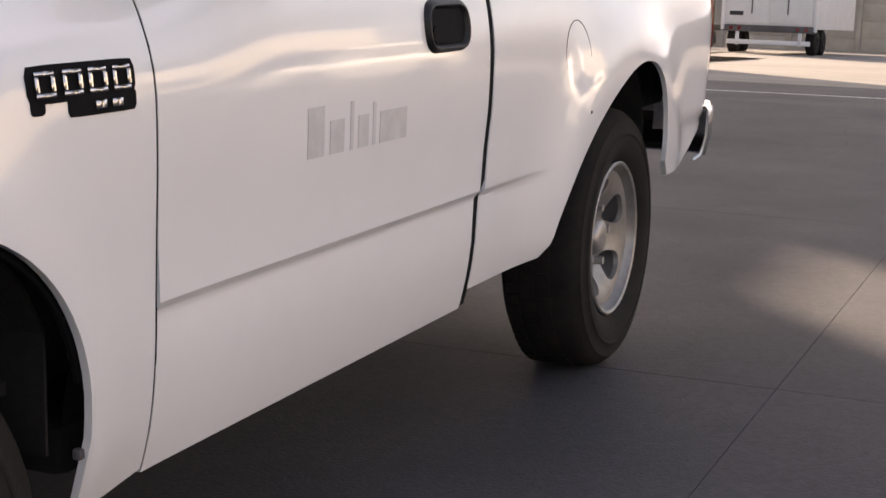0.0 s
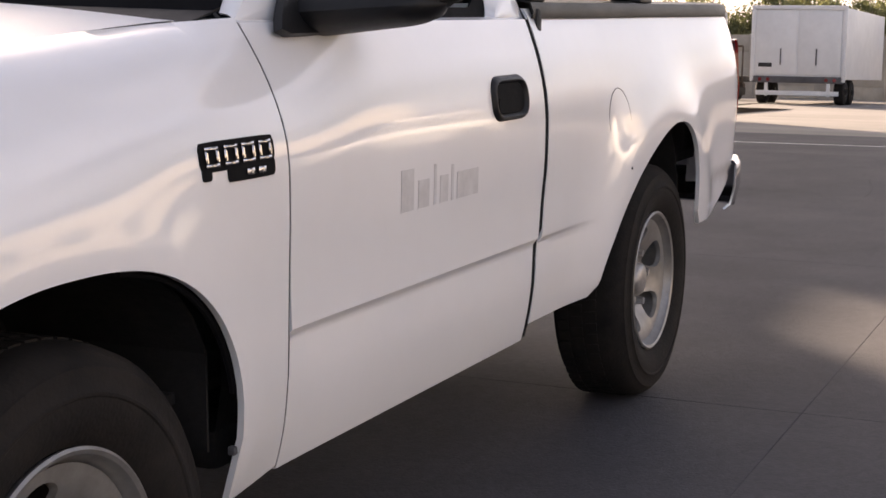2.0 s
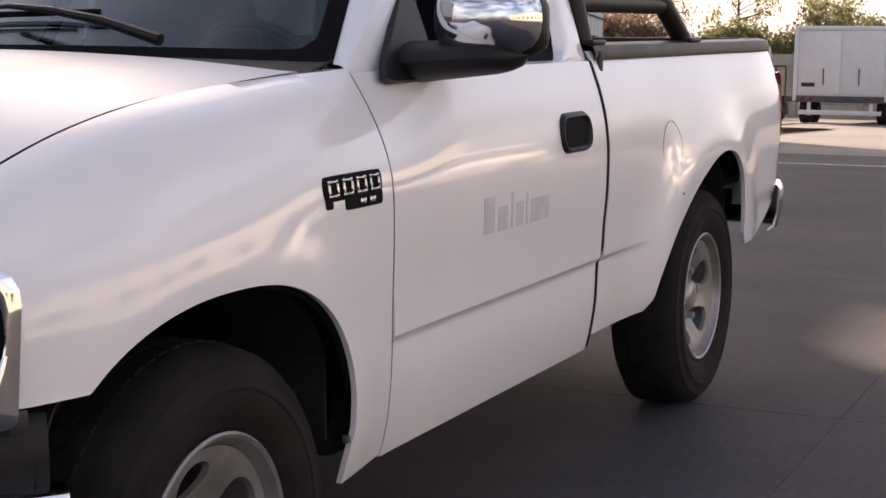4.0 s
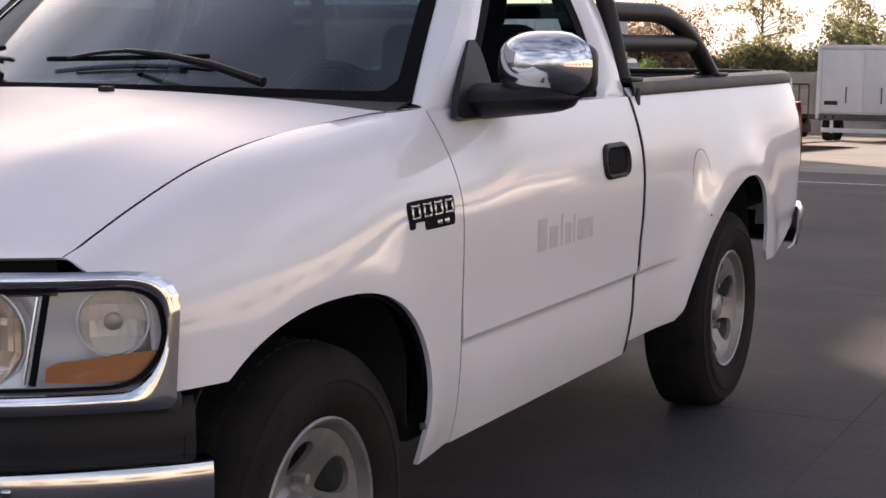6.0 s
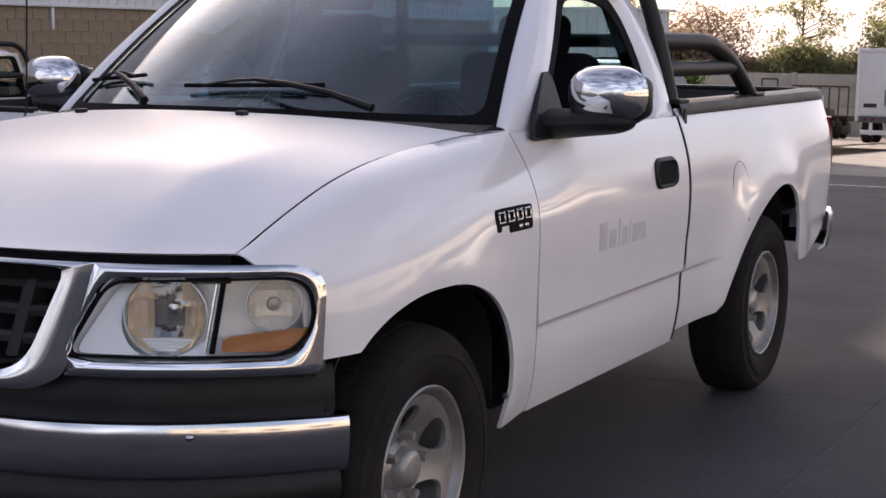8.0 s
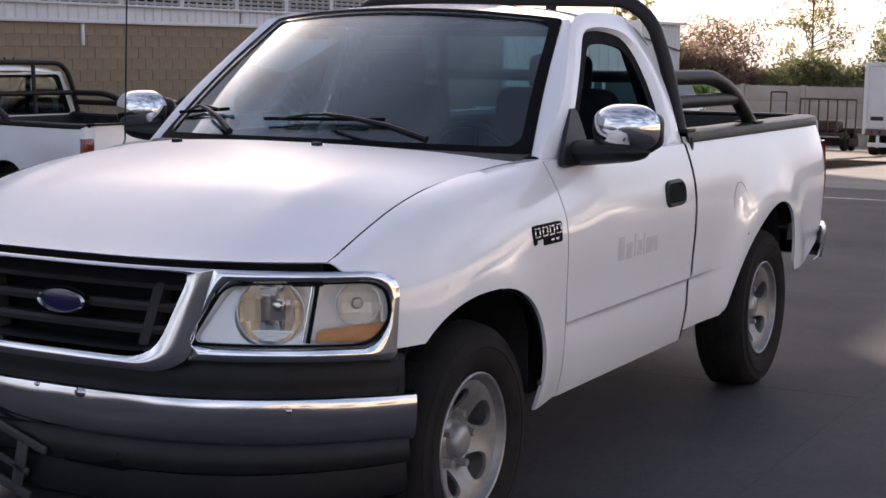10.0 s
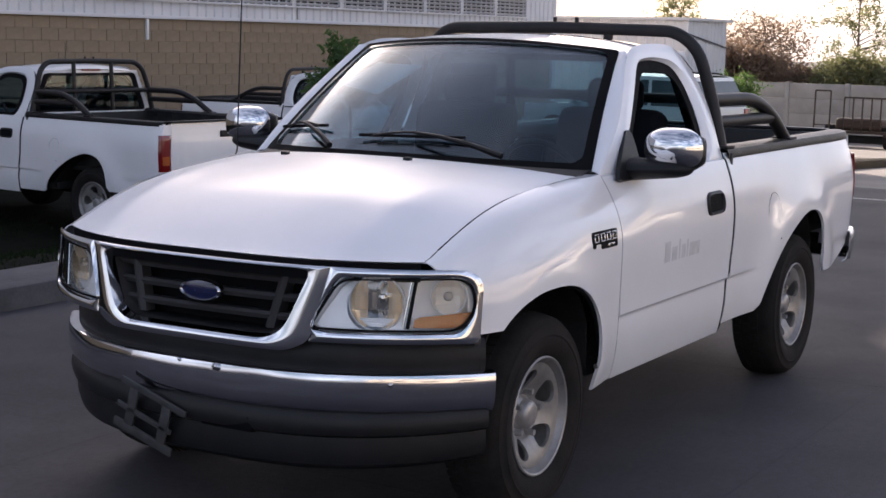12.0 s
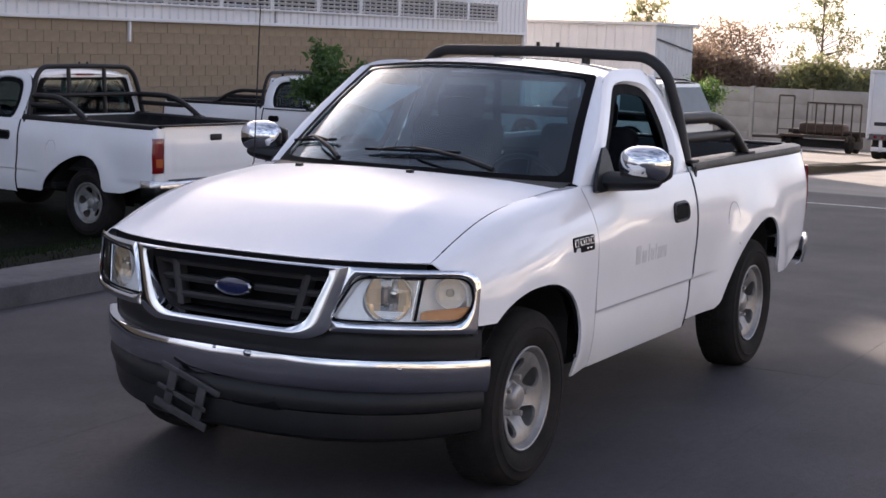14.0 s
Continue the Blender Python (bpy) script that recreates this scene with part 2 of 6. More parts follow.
LEAF = leaf_material("green_leaf", (0.042, 0.085, 0.026), (0.11, 0.20, 0.045))
LEAF_OLIVE = leaf_material("olive_leaf", (0.15, 0.155, 0.080), (0.30, 0.31, 0.14))
LEAF_BROWN = leaf_material("dry_brown_leaf", (0.22, 0.155, 0.11), (0.28, 0.20, 0.14))
CREAM = material("cream_render", (0.70, 0.64, 0.53), 0.85, vary=0.12, scale=0.8)
SUV_PAINT = material("ivory_paint", (0.74, 0.74, 0.68), 0.3, coat=1.0, vary=0.05, scale=2)
ALLOY = material("alloy_wheel", (0.50, 0.50, 0.50), 0.3, metal=0.8, vary=0.2, scale=20)


# ---- mesh tools ----
def link(name, data, parent=None, label=""):
    ob = new(name, data)
    if parent is not None:
        ob.parent = parent
    if label:
        ob["label"] = label
    return ob


def raw(name, verts, faces, mat, parent=None, label="", smooth=True, thick=0.0, merge=False, angle=None):
    me = bpy.data.meshes.new(name)
    bm = bmesh.new()
    vs = [bm.verts.new(v) for v in verts]
    for f in faces:
        try:
            bm.faces.new([vs[i] for i in f])
        except ValueError:
            pass
    if merge:
        bmesh.ops.remove_doubles(bm, verts=bm.verts, dist=0.0004)
    bmesh.ops.recalc_face_normals(bm, faces=bm.faces)
    if thick:
        bmesh.ops.solidify(bm, geom=list(bm.faces), thickness=thick)
        bmesh.ops.recalc_face_normals(bm, faces=bm.faces)
    for f in bm.faces:
        f.smooth = smooth
    if smooth:
        for e in bm.edges:
            if len(e.link_faces) == 2 and e.calc_face_angle(0) > (angle or radians(38)):
                e.smooth = False
    bm.to_mesh(me)
    bm.free()
    me.materials.append(mat)
    return link(name, me, parent, label)


def part(name, bm, mat, parent=None, label="", smooth=False):
    me = bpy.data.meshes.new(name)
    bmesh.ops.recalc_face_normals(bm, faces=bm.faces)
    for f in bm.faces:
        f.smooth = smooth
    if smooth:
        for e in bm.edges:
            if len(e.link_faces) == 2 and e.calc_face_angle(0) > radians(38):
                e.smooth = False
    bm.to_mesh(me)
    bm.free()
    me.materials.append(mat)
    return link(name, me, parent, label)


def grid_faces(nu, nv, close_u=False):
    out = []
    for i in range(nu if close_u else nu - 1):
        for j in range(nv - 1):
            a, b = i * nv + j, ((i + 1) % nu) * nv + j
            out.append((a, b, b + 1, a + 1))
    return out


def sheet(name, fn, us, vs, mat, parent=None, label="", thick=0.0, close_u=False, merge=False):
    verts = [fn(u, v) for u in us for v in vs]
    return raw(name, verts, grid_faces(len(us), len(vs), close_u), mat, parent, label, thick=thick, merge=merge)


def span(a, b, n):
    return [a + (b - a) * i / (n - 1) for i in range(n)]


def interp(x, table):
    xs, ys = [p[0] for p in table], [p[1] for p in table]
    return float(np.interp(x, xs, ys))


def smooth_interp(x, table):
    """Interpolation with rounded corners."""
    return sum(interp(x + d, table) for d in (-0.02, -0.01, 0, 0.01, 0.02)) / 5


def bevel_box(bm, lo, hi, r=0.01, m=None, seg=2):
    lo, hi = Vector(lo), Vector(hi)
    c, s = (lo + hi) / 2, hi - lo
    mat = (m or Matrix()) @ Matrix.Translation(c) @ Matrix.Diagonal((*s, 1))
    made = bmesh.ops.create_cube(bm, size=1, matrix=mat)["verts"]
    if r > 0:
        edges = {e for v in made for e in v.link_edges}
        bmesh.ops.bevel(bm, geom=list(edges), offset=r, segments=seg, affect="EDGES", profile=0.5)
    return bm


def box(name, lo, hi, mat, parent=None, label="", r=0.01, m=None, seg=2):
    bm = bmesh.new()
    bevel_box(bm, lo, hi, r, m, seg)
    return part(name, bm, mat, parent, label, smooth=True)


def tube(path, radius, sides=10, closed=False):
    """Vertices and faces of a round tube along a path of points, with capped ends."""
    pts = [Vector(p) for p in path]
    verts, faces = [], []
    n = len(pts)
    rad = radius if callable(radius) else (lambda k: radius)
    a = None
    for i, p in enumerate(pts):
        d = (pts[min(i + 1, n - 1)] - pts[max(i - 1, 0)]).normalized()
        a = d.orthogonal() if a is None else a - d * a.dot(d)
        a.normalize()
        b = d.cross(a)
        for k in range(sides):
            t = 2 * math.pi * k / sides
            verts.append(p + (a * math.cos(t) + b * math.sin(t)) * rad(i / max(1, n - 1)))
    for i in range(n - 1):
        for k in range(sides):
            a, b = i * sides + k, i * sides + (k + 1) % sides
            faces.append((a, b, b + sides, a + sides))
    faces.append(tuple(range(sides)))
    faces.append(tuple((n - 1) * sides + k for k in range(sides)))
    return verts, faces


def rounded(path, r=0.06, n=5):
    """A path with its inner corners rounded."""
    pts = [Vector(p) for p in path]
    out = [pts[0]]
    for a, b, c in zip(pts[:-2], pts[1:-1], pts[2:]):
        d1, d2 = (a - b), (c - b)
        k = min(r, d1.length / 2.1, d2.length / 2.1)
        p, q = b + d1.normalized() * k, b + d2.normalized() * k
        for i in range(n + 1):
            t = i / n
            out.append(p * (1 - t) ** 2 + b * 2 * t * (1 - t) + q * t * t)
    out.append(pts[-1])
    return out


def pipe(name, path, radius, mat, parent=None, label="", r=0.06, sides=10):
    v, f = tube(rounded(path, r) if len(path) > 2 else path, radius, sides)
    return raw(name, v, f, mat, parent, label)


def round_poly(pts, r, n=6):
    """A closed 2D outline with rounded corners; r may be one number or one for each corner."""
    out, m = [], len(pts)
    for i in range(m):
        a, b, c = (np.array(pts[(i + k) % m], float) for k in (-1, 0, 1))
        rr = r[i] if isinstance(r, (list, tuple)) else r
        d1, d2 = a - b, c - b
        l1, l2 = np.linalg.norm(d1), np.linalg.norm(d2)
        k = min(rr, l1 / 2.05, l2 / 2.05)
        p, q = b + d1 / l1 * k, b + d2 / l2 * k
        for s in span(0, 1, n):
            out.append(tuple(p * (1 - s) ** 2 + b * 2 * s * (1 - s) + q * s * s))
    return out


def ray_out(c, ang, poly):
    """Where the ray from c at an angle leaves a closed 2D outline."""
    d = (math.cos(ang), math.sin(ang))
    best = None
    for i in range(len(poly)):
        (x1, y1), (x2, y2) = poly[i - 1], poly[i]
        ex, ey = x2 - x1, y2 - y1
        det = d[0] * -ey + ex * d[1]
        if abs(det) < 1e-12:
            continue
        fx, fy = x1 - c[0], y1 - c[1]
        t = (fx * -ey + ex * fy) / det
        s = (d[0] * fy - d[1] * fx) / det
        if t > 1e-9 and -1e-6 <= s <= 1 + 1e-6 and (best is None or t > best):
            best = t
    t = best if best is not None else 0.0
    return (c[0] + d[0] * t, c[1] + d[1] * t)


def ring2d(c, inner, outer, fn, n=96, steps=4, extra=()):
    """A band between two outlines round c, laid on a surface by fn(a, b, s), s from 0 (inner) to 1."""
    angs = sorted({2 * math.pi * k / n for k in range(n)} | {math.atan2(p[1] - c[1], p[0] - c[0]) % (2 * math.pi) for p in list(outer) + list(extra)})
    verts = []
    for a in angs:
        p, q = ray_out(c, a, inner), ray_out(c, a, outer)
        for s in span(0, 1, steps):
            verts.append(fn(p[0] + (q[0] - p[0]) * s, p[1] + (q[1] - p[1]) * s, s))
    return verts, grid_faces(len(angs), steps, True)


def fill2d(c, outline, fn, n=72, steps=5):
    """A filled outline, laid on a surface by fn(a, b)."""
    verts = []
    for k in range(n):
        q = ray_out(c, 2 * math.pi * k / n, outline)
        for s in span(0.02, 1, steps):
            verts.append(fn(c[0] + (q[0] - c[0]) * s, c[1] + (q[1] - c[1]) * s))
    faces = grid_faces(n, steps, True)
    faces.append(tuple(k * steps for k in range(n)))
    return verts, faces


def lathe(profile, n=48, m=None):
    """Turns a profile of (radius, y) round the y axis."""
    verts = []
    for k in range(n):
        t = 2 * math.pi * k / n
        for r, y in profile:
            v = Vector((r * math.cos(t), y, r * math.sin(t)))
            verts.append(m @ v if m else v)
    return verts, grid_faces(n, len(profile), True)


# ---- setting: ground ----
def plane_sheet(name, x0, x1, y0, y1, z, mat, label, n=2, kind="structure"):
    ob = sheet(name, lambda u, v: (u, v, z(u, v) if callable(z) else z), span(x0, x1, n), span(y0, y1, n), mat)
    return tagged(ob, label, name.split("_")[0], kind=kind)


FALL_X, FALL = -12.0, 0.042
YARD_X = -16.6


def ground_z(x, low):
    """The yard falls gently towards the far wall."""
    return low - FALL * min(36.0, max(0.0, FALL_X - x))


def yard_edge(x):
    return -4.3 if x > -30.95 else -15.9


def ground_sheet_z(x, y):
    """Under the verge and the warehouse the ground sheet lies lower."""
    return ground_z(x, -0.012) - (1.3 if y < -6 else 0.0)


tagged(sheet("ground", lambda x, y: (x, y, ground_sheet_z(x, y)), [300, 40, 0, FALL_X, -20, -30, -48, -400], [-300, -120, -60, -30, -16, -6.1, -4.2, 0, 30, 80, 160, 300], JOINT), "dark grey worn concrete reaching the horizon", "ground", kind="structure")
tagged(sheet("road", lambda x, v: (x, yard_edge(x) + (60 - yard_edge(x)) * v, ground_z(x, -0.006)), [YARD_X, -22, -30.9, -31, -40, -48, -120], span(0, 1, 7), PALE_GROUND), "pale concrete of the far yard, part of its sunlight in the colour", "road", kind="structure")


# ---- the pickup truck ----
CREASE_Z = 0.676
SIDE = [(0.36, 0.915), (0.42, 0.938), (0.50, 0.955), (0.60, 0.966), (0.75, 0.972), (0.88, 0.977), (0.98, 0.977),
        (1.06, 0.970), (1.13, 0.955), (1.19, 0.936), (1.25, 0.913), (1.32, 0.89)]
SIDE_PLAIN = SIDE
FRONT_ARCH = (0.035, 0.50, 0.462, 0.378, 2.4)


def front_arch(x):
    c, z, a, b, n = FRONT_ARCH
    k = abs(x - c) / a
    return z + b * (1 - k**n) ** (1 / n) if k < 1 else None


def rear_arch(x):
    c = -3.02
    a, n, z, b = (0.62, 1.55, 0.478, 0.427) if x > c else (0.31, 2.6, 0.550, 0.355)
    k = abs(x - c) / a
    return z + b * (1 - k**n) ** (1 / n) if k < 1 else None


def arch_swell(x, z):
    """How far the panel swells out round the wheel openings."""
    out = 0.0
    for c, zc, a, b, h, w in ((0.035, 0.50, 0.462, 0.378, 0.020, 0.30), (-2.95, 0.50, 0.48, 0.41, 0.034, 0.34)):
        k = math.hypot((x - c) / a, (z - zc) / b) - 1
        if k > -0.2:
            out += h * math.exp(-((max(k, 0) / w) ** 2)) * min(1, max(0, (z - 0.35) / 0.15))
    return out


def side_y(x, z):
    fade = 1.0 if -2.1 < x < -0.6 else (max(0.0, (x + 2.36) / 0.26) if x <= -2.1 else 0.0)
    if x < -3.55:
        fade = min(1.0, (-3.55 - x) / 0.1)
    y = smooth_side(z, fade)
    if x > 0.15:
        y -= 0.055 * ((x - 0.15) / 0.42) ** 2
    if x < -3.55:
        y -= 0.018 * ((-3.55 - x) / 0.5) ** 2.2
    return y + arch_swell(x, z)


def smooth_side(z, fade):
    plain = sum(interp(z + d, SIDE_PLAIN) for d in (-0.03, -0.02, -0.01, 0, 0.01, 0.02, 0.03)) / 7
    return plain * (1 - fade) + fade * (plain + interp(z, [(0.58, 0.0), (0.666, -0.008), (0.682, 0.005), (0.78, 0.0)]))


def belt_in(x):
    k = max(0.0, min(1.0, (x + 0.98) / 0.38))
    return 0.046 * k * k * (3 - 2 * k)


def upper_in(x, z):
    """How far the side leans in towards the windscreen pillar."""
    return belt_in(x) * max(0.0, (z - 1.0) / 0.235) ** 1.5


def hood_seam_z(s):
    """Height of the hood at s metres behind its front edge."""
    return interp(s, [(0, 1.020), (0.04, 1.038), (0.10, 1.060), (0.16, 1.083), (0.30, 1.130), (0.395, 1.157), (0.52, 1.183), (0.654, 1.203), (0.85, 1.221), (1.07, 1.237), (1.4, 1.25)])


def hood_front(y):
    return 0.848 - 0.205 * (abs(y) / 0.80) ** 3


def seam_y(x):
    return 0.80 + 0.045 * max(0.0, min(1.0, (-0.05 - x) / 0.55)) ** 1.5


def fender_top(x):
    return sum(hood_seam_z(max(0, hood_front(0.8) - x + d)) for d in (-0.04, 0, 0.04)) / 3


def fender_pt(x, v, side=1, bottom=None):
    zb = bottom(x)
    k = max(0.0, min(1.0, (v - 0.55) / 0.42))
    x += max(0.0, (x - 0.25) / 0.31) * 0.092 * k * k * (3 - 2 * k)
    zt = fender_top(x)
    z = zb + (zt - zb) * v
    z0 = min(zt - 0.02, max(zb, zt - 0.24))
    yt = seam_y(x)
    y = side_y(x, min(z, 1.12))
    if z > z0:
        k = (z - z0) / (zt - z0)
        y = yt + (y - yt) * max(0.0, 1 - k**2.3) ** 0.55
    w = max(0.0, min(1.0, (-0.22 - x) / 0.38))
    w = w * w * (3 - 2 * w)
    y = y * (1 - w) + (side_y(x, z) - upper_in(x, z)) * w
    return Vector((x, side * y, z))


def arch_stops(x0, x1, c, half, n):
    xs = set(span(x0, x1, n))
    for k in range(41):
        x = c + half * math.cos(math.pi * k / 40) * 0.9995
        if x0 < x < x1:
            xs.add(x)
    return sorted(xs)


def fender_bottom(x):
    a = front_arch(x)
    low = 0.40 + max(0, (-0.44 - x)) * 0.15 if x < 0 else 0.772
    if x > 0.40:
        return 0.772 + 0.004 * (x - 0.4)
    return max(a, low) if a else low


def panel_with_flange(name, xs, vs, fn, side, mat, parent, label="", depth=0.03, top_in=None):
    """A body panel whose edges turn inwards."""
    rows = []
    for x in xs:
        col = [fn(x, v) for v in vs]
        inn = col[0].copy()
        inn.y -= side * depth
        rows.append([inn] + col + ([Vector((col[-1].x, side * top_in, col[-1].z - 0.004))] if top_in else []))
    for k in (0, -1):
        edge = [p - Vector((0, side * depth * 0.6, 0)) for p in rows[k]]
        rows.insert(0, edge) if k == 0 else rows.append(edge)
    nv = len(rows[0])
    verts = [p for row in rows for p in row]
    return raw(name, verts, grid_faces(len(rows), nv), mat, parent, label)


VS = [0, 0.012, 0.03, 0.06, 0.1] + span(0.14, 1, 26)


def make_fender(truck, side):
    xs = arch_stops(-0.597, 0.555, FRONT_ARCH[0], FRONT_ARCH[2], 30)
    f = panel_with_flange("fender", xs, VS, lambda x, v: fender_pt(x, v, side, fender_bottom), side, PAINT, truck, depth=0.013, top_in=0.80)
    if side > 0:
        tab = bmesh.new()
        bevel_box(tab, (-0.432, 0.950, 0.492), (-0.418, 0.964, 0.508), 0.003)
        part("liner_tab", tab, KERB, f, "small pale dusty clip tab", smooth=True)
    return f


def door_gap(z):
    return interp(z, [(0.38, -1.852), (0.60, -1.852), (0.70, -1.872), (0.85, -1.898), (1.0, -1.905), (1.3, -1.895)])


def door_pt(u, z, side):
    a, b = -0.603, door_gap(z) + 0.006
    x = a + (b - a) * u
    return Vector((x, side * (side_y(x, z) - upper_in(x, z)), z))


BELT = 1.235
DOOR_Z = [0.415, 0.425, 0.45, 0.49, 0.53, 0.57, 0.61, 0.64, 0.655, 0.664, 0.670, 0.676, 0.682, 0.688, 0.70, 0.73] + span(0.77, BELT, 14)
SILL_IN = 0.03


def make_door(truck, side):
    verts = []
    us = span(0, 1, 36)
    for u in us:
        for z in DOOR_Z:
            verts.append(door_pt(u, z, side))
        p = door_pt(u, BELT, side)
        verts.append(p + Vector((0, -side * 0.02, 0.006)))
    nv = len(DOOR_Z) + 1
    edge_a = [v - Vector((0, side * 0.02, 0)) for v in verts[:nv]]
    edge_b = [v - Vector((0, side * 0.02, 0)) for v in verts[-nv:]]
    verts = edge_a + verts + edge_b
    rows = len(us) + 2
    base = [verts[i * nv] - Vector((0, side * 0.04, 0)) for i in range(rows)]
    full = []
    for i in range(rows):
        full.append(base[i])
        full += verts[i * nv:(i + 1) * nv]
    d = raw("door", full, grid_faces(rows, nv + 1), PAINT, truck)
    # handle: dark oval escutcheon with a pull flap; recess shade painted on both
    hz, hx = 1.050, -1.665
    def on_door(x, z, lift):
        return Vector((x, side * (side_y(x, z) + lift), z))
    out = round_poly([(hx - 0.112, hz - 0.054), (hx + 0.112, hz - 0.054), (hx + 0.112, hz + 0.054), (hx - 0.112, hz + 0.054)], 0.05, 8)
    inn = round_poly([(hx - 0.090, hz - 0.037), (hx + 0.092, hz - 0.037), (hx + 0.092, hz + 0.035), (hx - 0.090, hz + 0.035)], 0.035, 8)
    v, f = ring2d((hx, hz), inn, out, lambda a, b, s: on_door(a, b, 0.016 * math.sin(math.pi * (0.12 + 0.8 * s)) - 0.004), 64, 6)
    h = raw("door_handle", v, f, PLASTIC, d, "black plastic oval pull handle")
    v, f = fill2d((hx, hz), inn, lambda a, b: on_door(a, b, 0.0025), 48, 3)
    raw("recess", v, f, FLAT_BLACK, h)
    flap = round_poly([(hx - 0.052, hz - 0.034), (hx + 0.080, hz - 0.034), (hx + 0.080, hz + 0.002), (hx - 0.052, hz + 0.002)], 0.012, 5)
    v, f = fill2d((hx + 0.015, hz - 0.016), flap, lambda a, b: on_door(a, b, 0.006), 40, 3)
    raw("pull_flap", v, f, FLAT_BLACK, h, thick=0.006)
    return d


def make_seams(truck, side):
    def strip(x_of, half, depth):
        zs = span(0.42, 1.235, 24)
        verts = []
        for z in zs:
            x, h = x_of(z), half(z)
            y = side_y(x, z) - upper_in(x, z) - depth
            verts += [Vector((x - h, side * y, z)), Vector((x + h, side * y, z))]
        return verts, grid_faces(len(zs), 2)
    # near-flush black strip paints the shade of the open gap
    v, f = strip(lambda z: door_gap(z) - 0.009, lambda z: 0.016 if z < 0.70 else 0.013, 0.0025)
    raw("bed_gap", v, f, FLAT_BLACK, truck, "black strip painted as shade in the gap between cab and bed", thick=0.004)
    v, f = strip(lambda z: -0.600, lambda z: 0.0045, 0.0015)
    raw("door_seam", v, f, FLAT_BLACK, truck, thick=0.003)


# cab above the belt line
def cab_y(z):
    return 0.905 - 0.215 * ((z - BELT) / 0.51) - 0.012 * math.sin(math.pi * min(1, max(0, (z - BELT) / 0.51))) * -1


WINDOW = round_poly([(-0.735, 1.228), (-1.285, 1.682), (-1.47, 1.698), (-1.74, 1.665), (-1.785, 1.40), (-1.715, 1.222)],
                    [0.03, 0.06, 0.10, 0.12, 0.2, 0.06], 6)
CAB_OUT = round_poly([(-0.605, BELT), (-1.20, 1.728), (-1.34, 1.762), (-1.60, 1.770), (-1.80, 1.755), (-1.915, 1.60), (-1.93, 1.42), (-1.895, BELT)],
                     [0.005, 0.10, 0.1, 0.1, 0.10, 0.12, 0.1, 0.005], 6)


def make_cab_side(truck, side):
    c = (-1.42, 1.44)
    def fn(a, b, s):
        return Vector((a, side * (cab_y(b) - belt_in(a) * max(0, 1 - (b - BELT) / 0.30) - (0.018 if s == 0 else 0.0) + 0.006 * math.sin(math.pi * s)), b))
    v, f = ring2d(c, WINDOW, CAB_OUT, fn, 120, 6)
    frame_ob = raw("window_frame", v, f, PAINT, truck)
    inner = [(c[0] + (p[0] - c[0]) * 0.84, c[1] + (p[1] - c[1]) * 0.81) for p in WINDOW]
    v, f = ring2d(c, inner, WINDOW, lambda a, b, s: Vector((a, side * (cab_y(b) - 0.020), b)), 96, 3)
    raw("window_seal", v, f, FLAT_BLACK, frame_ob, "black rubber window seal", thick=0.008)
    v, f = fill2d(c, inner, lambda a, b: Vector((a, side * (cab_y(b) - 0.026), b)), 72, 4)
    if side < 0:
        raw("side_glass", v, f, GLASS, frame_ob, thick=0.004)


def ws_pt(u, v):
    """Windscreen: u from -1 to 1 across, v from 0 (base) to 1 (top)."""
    y0, y1 = 0.815, 0.655
    y = u * (y0 + (y1 - y0) * v)
    xb, xt = -0.43 - 0.10 * u * u - 0.10 * u ** 4, -1.125 - 0.05 * u * u - 0.05 * u ** 4
    zb, zt = 1.262 - 0.01 * u * u, 1.772 - 0.040 * u * u
    bow = 0.018 * math.sin(math.pi * v)
    return Vector((xb + (xt - xb) * v + bow * 0.6, y, zb + (zt - zb) * v + bow * 0.8))


def roof_pt(u, v):
    """Roof: u across, v from the windscreen (0) to the rear (1)."""
    a = ws_pt(u, 1.0)
    xr = -1.93
    x = a.x + (xr - a.x) * v
    hw = 0.655 + 0.012 * math.sin(math.pi * v)
    crown = 0.035 * math.sin(math.pi * (0.08 + 0.80 * v)) * (1 - abs(u) ** 4) - 0.003
    z = a.z + crown
    if v > 0.9:
        z -= 0.03 * ((v - 0.9) / 0.1) ** 2
    return Vector((x, u * hw, z))


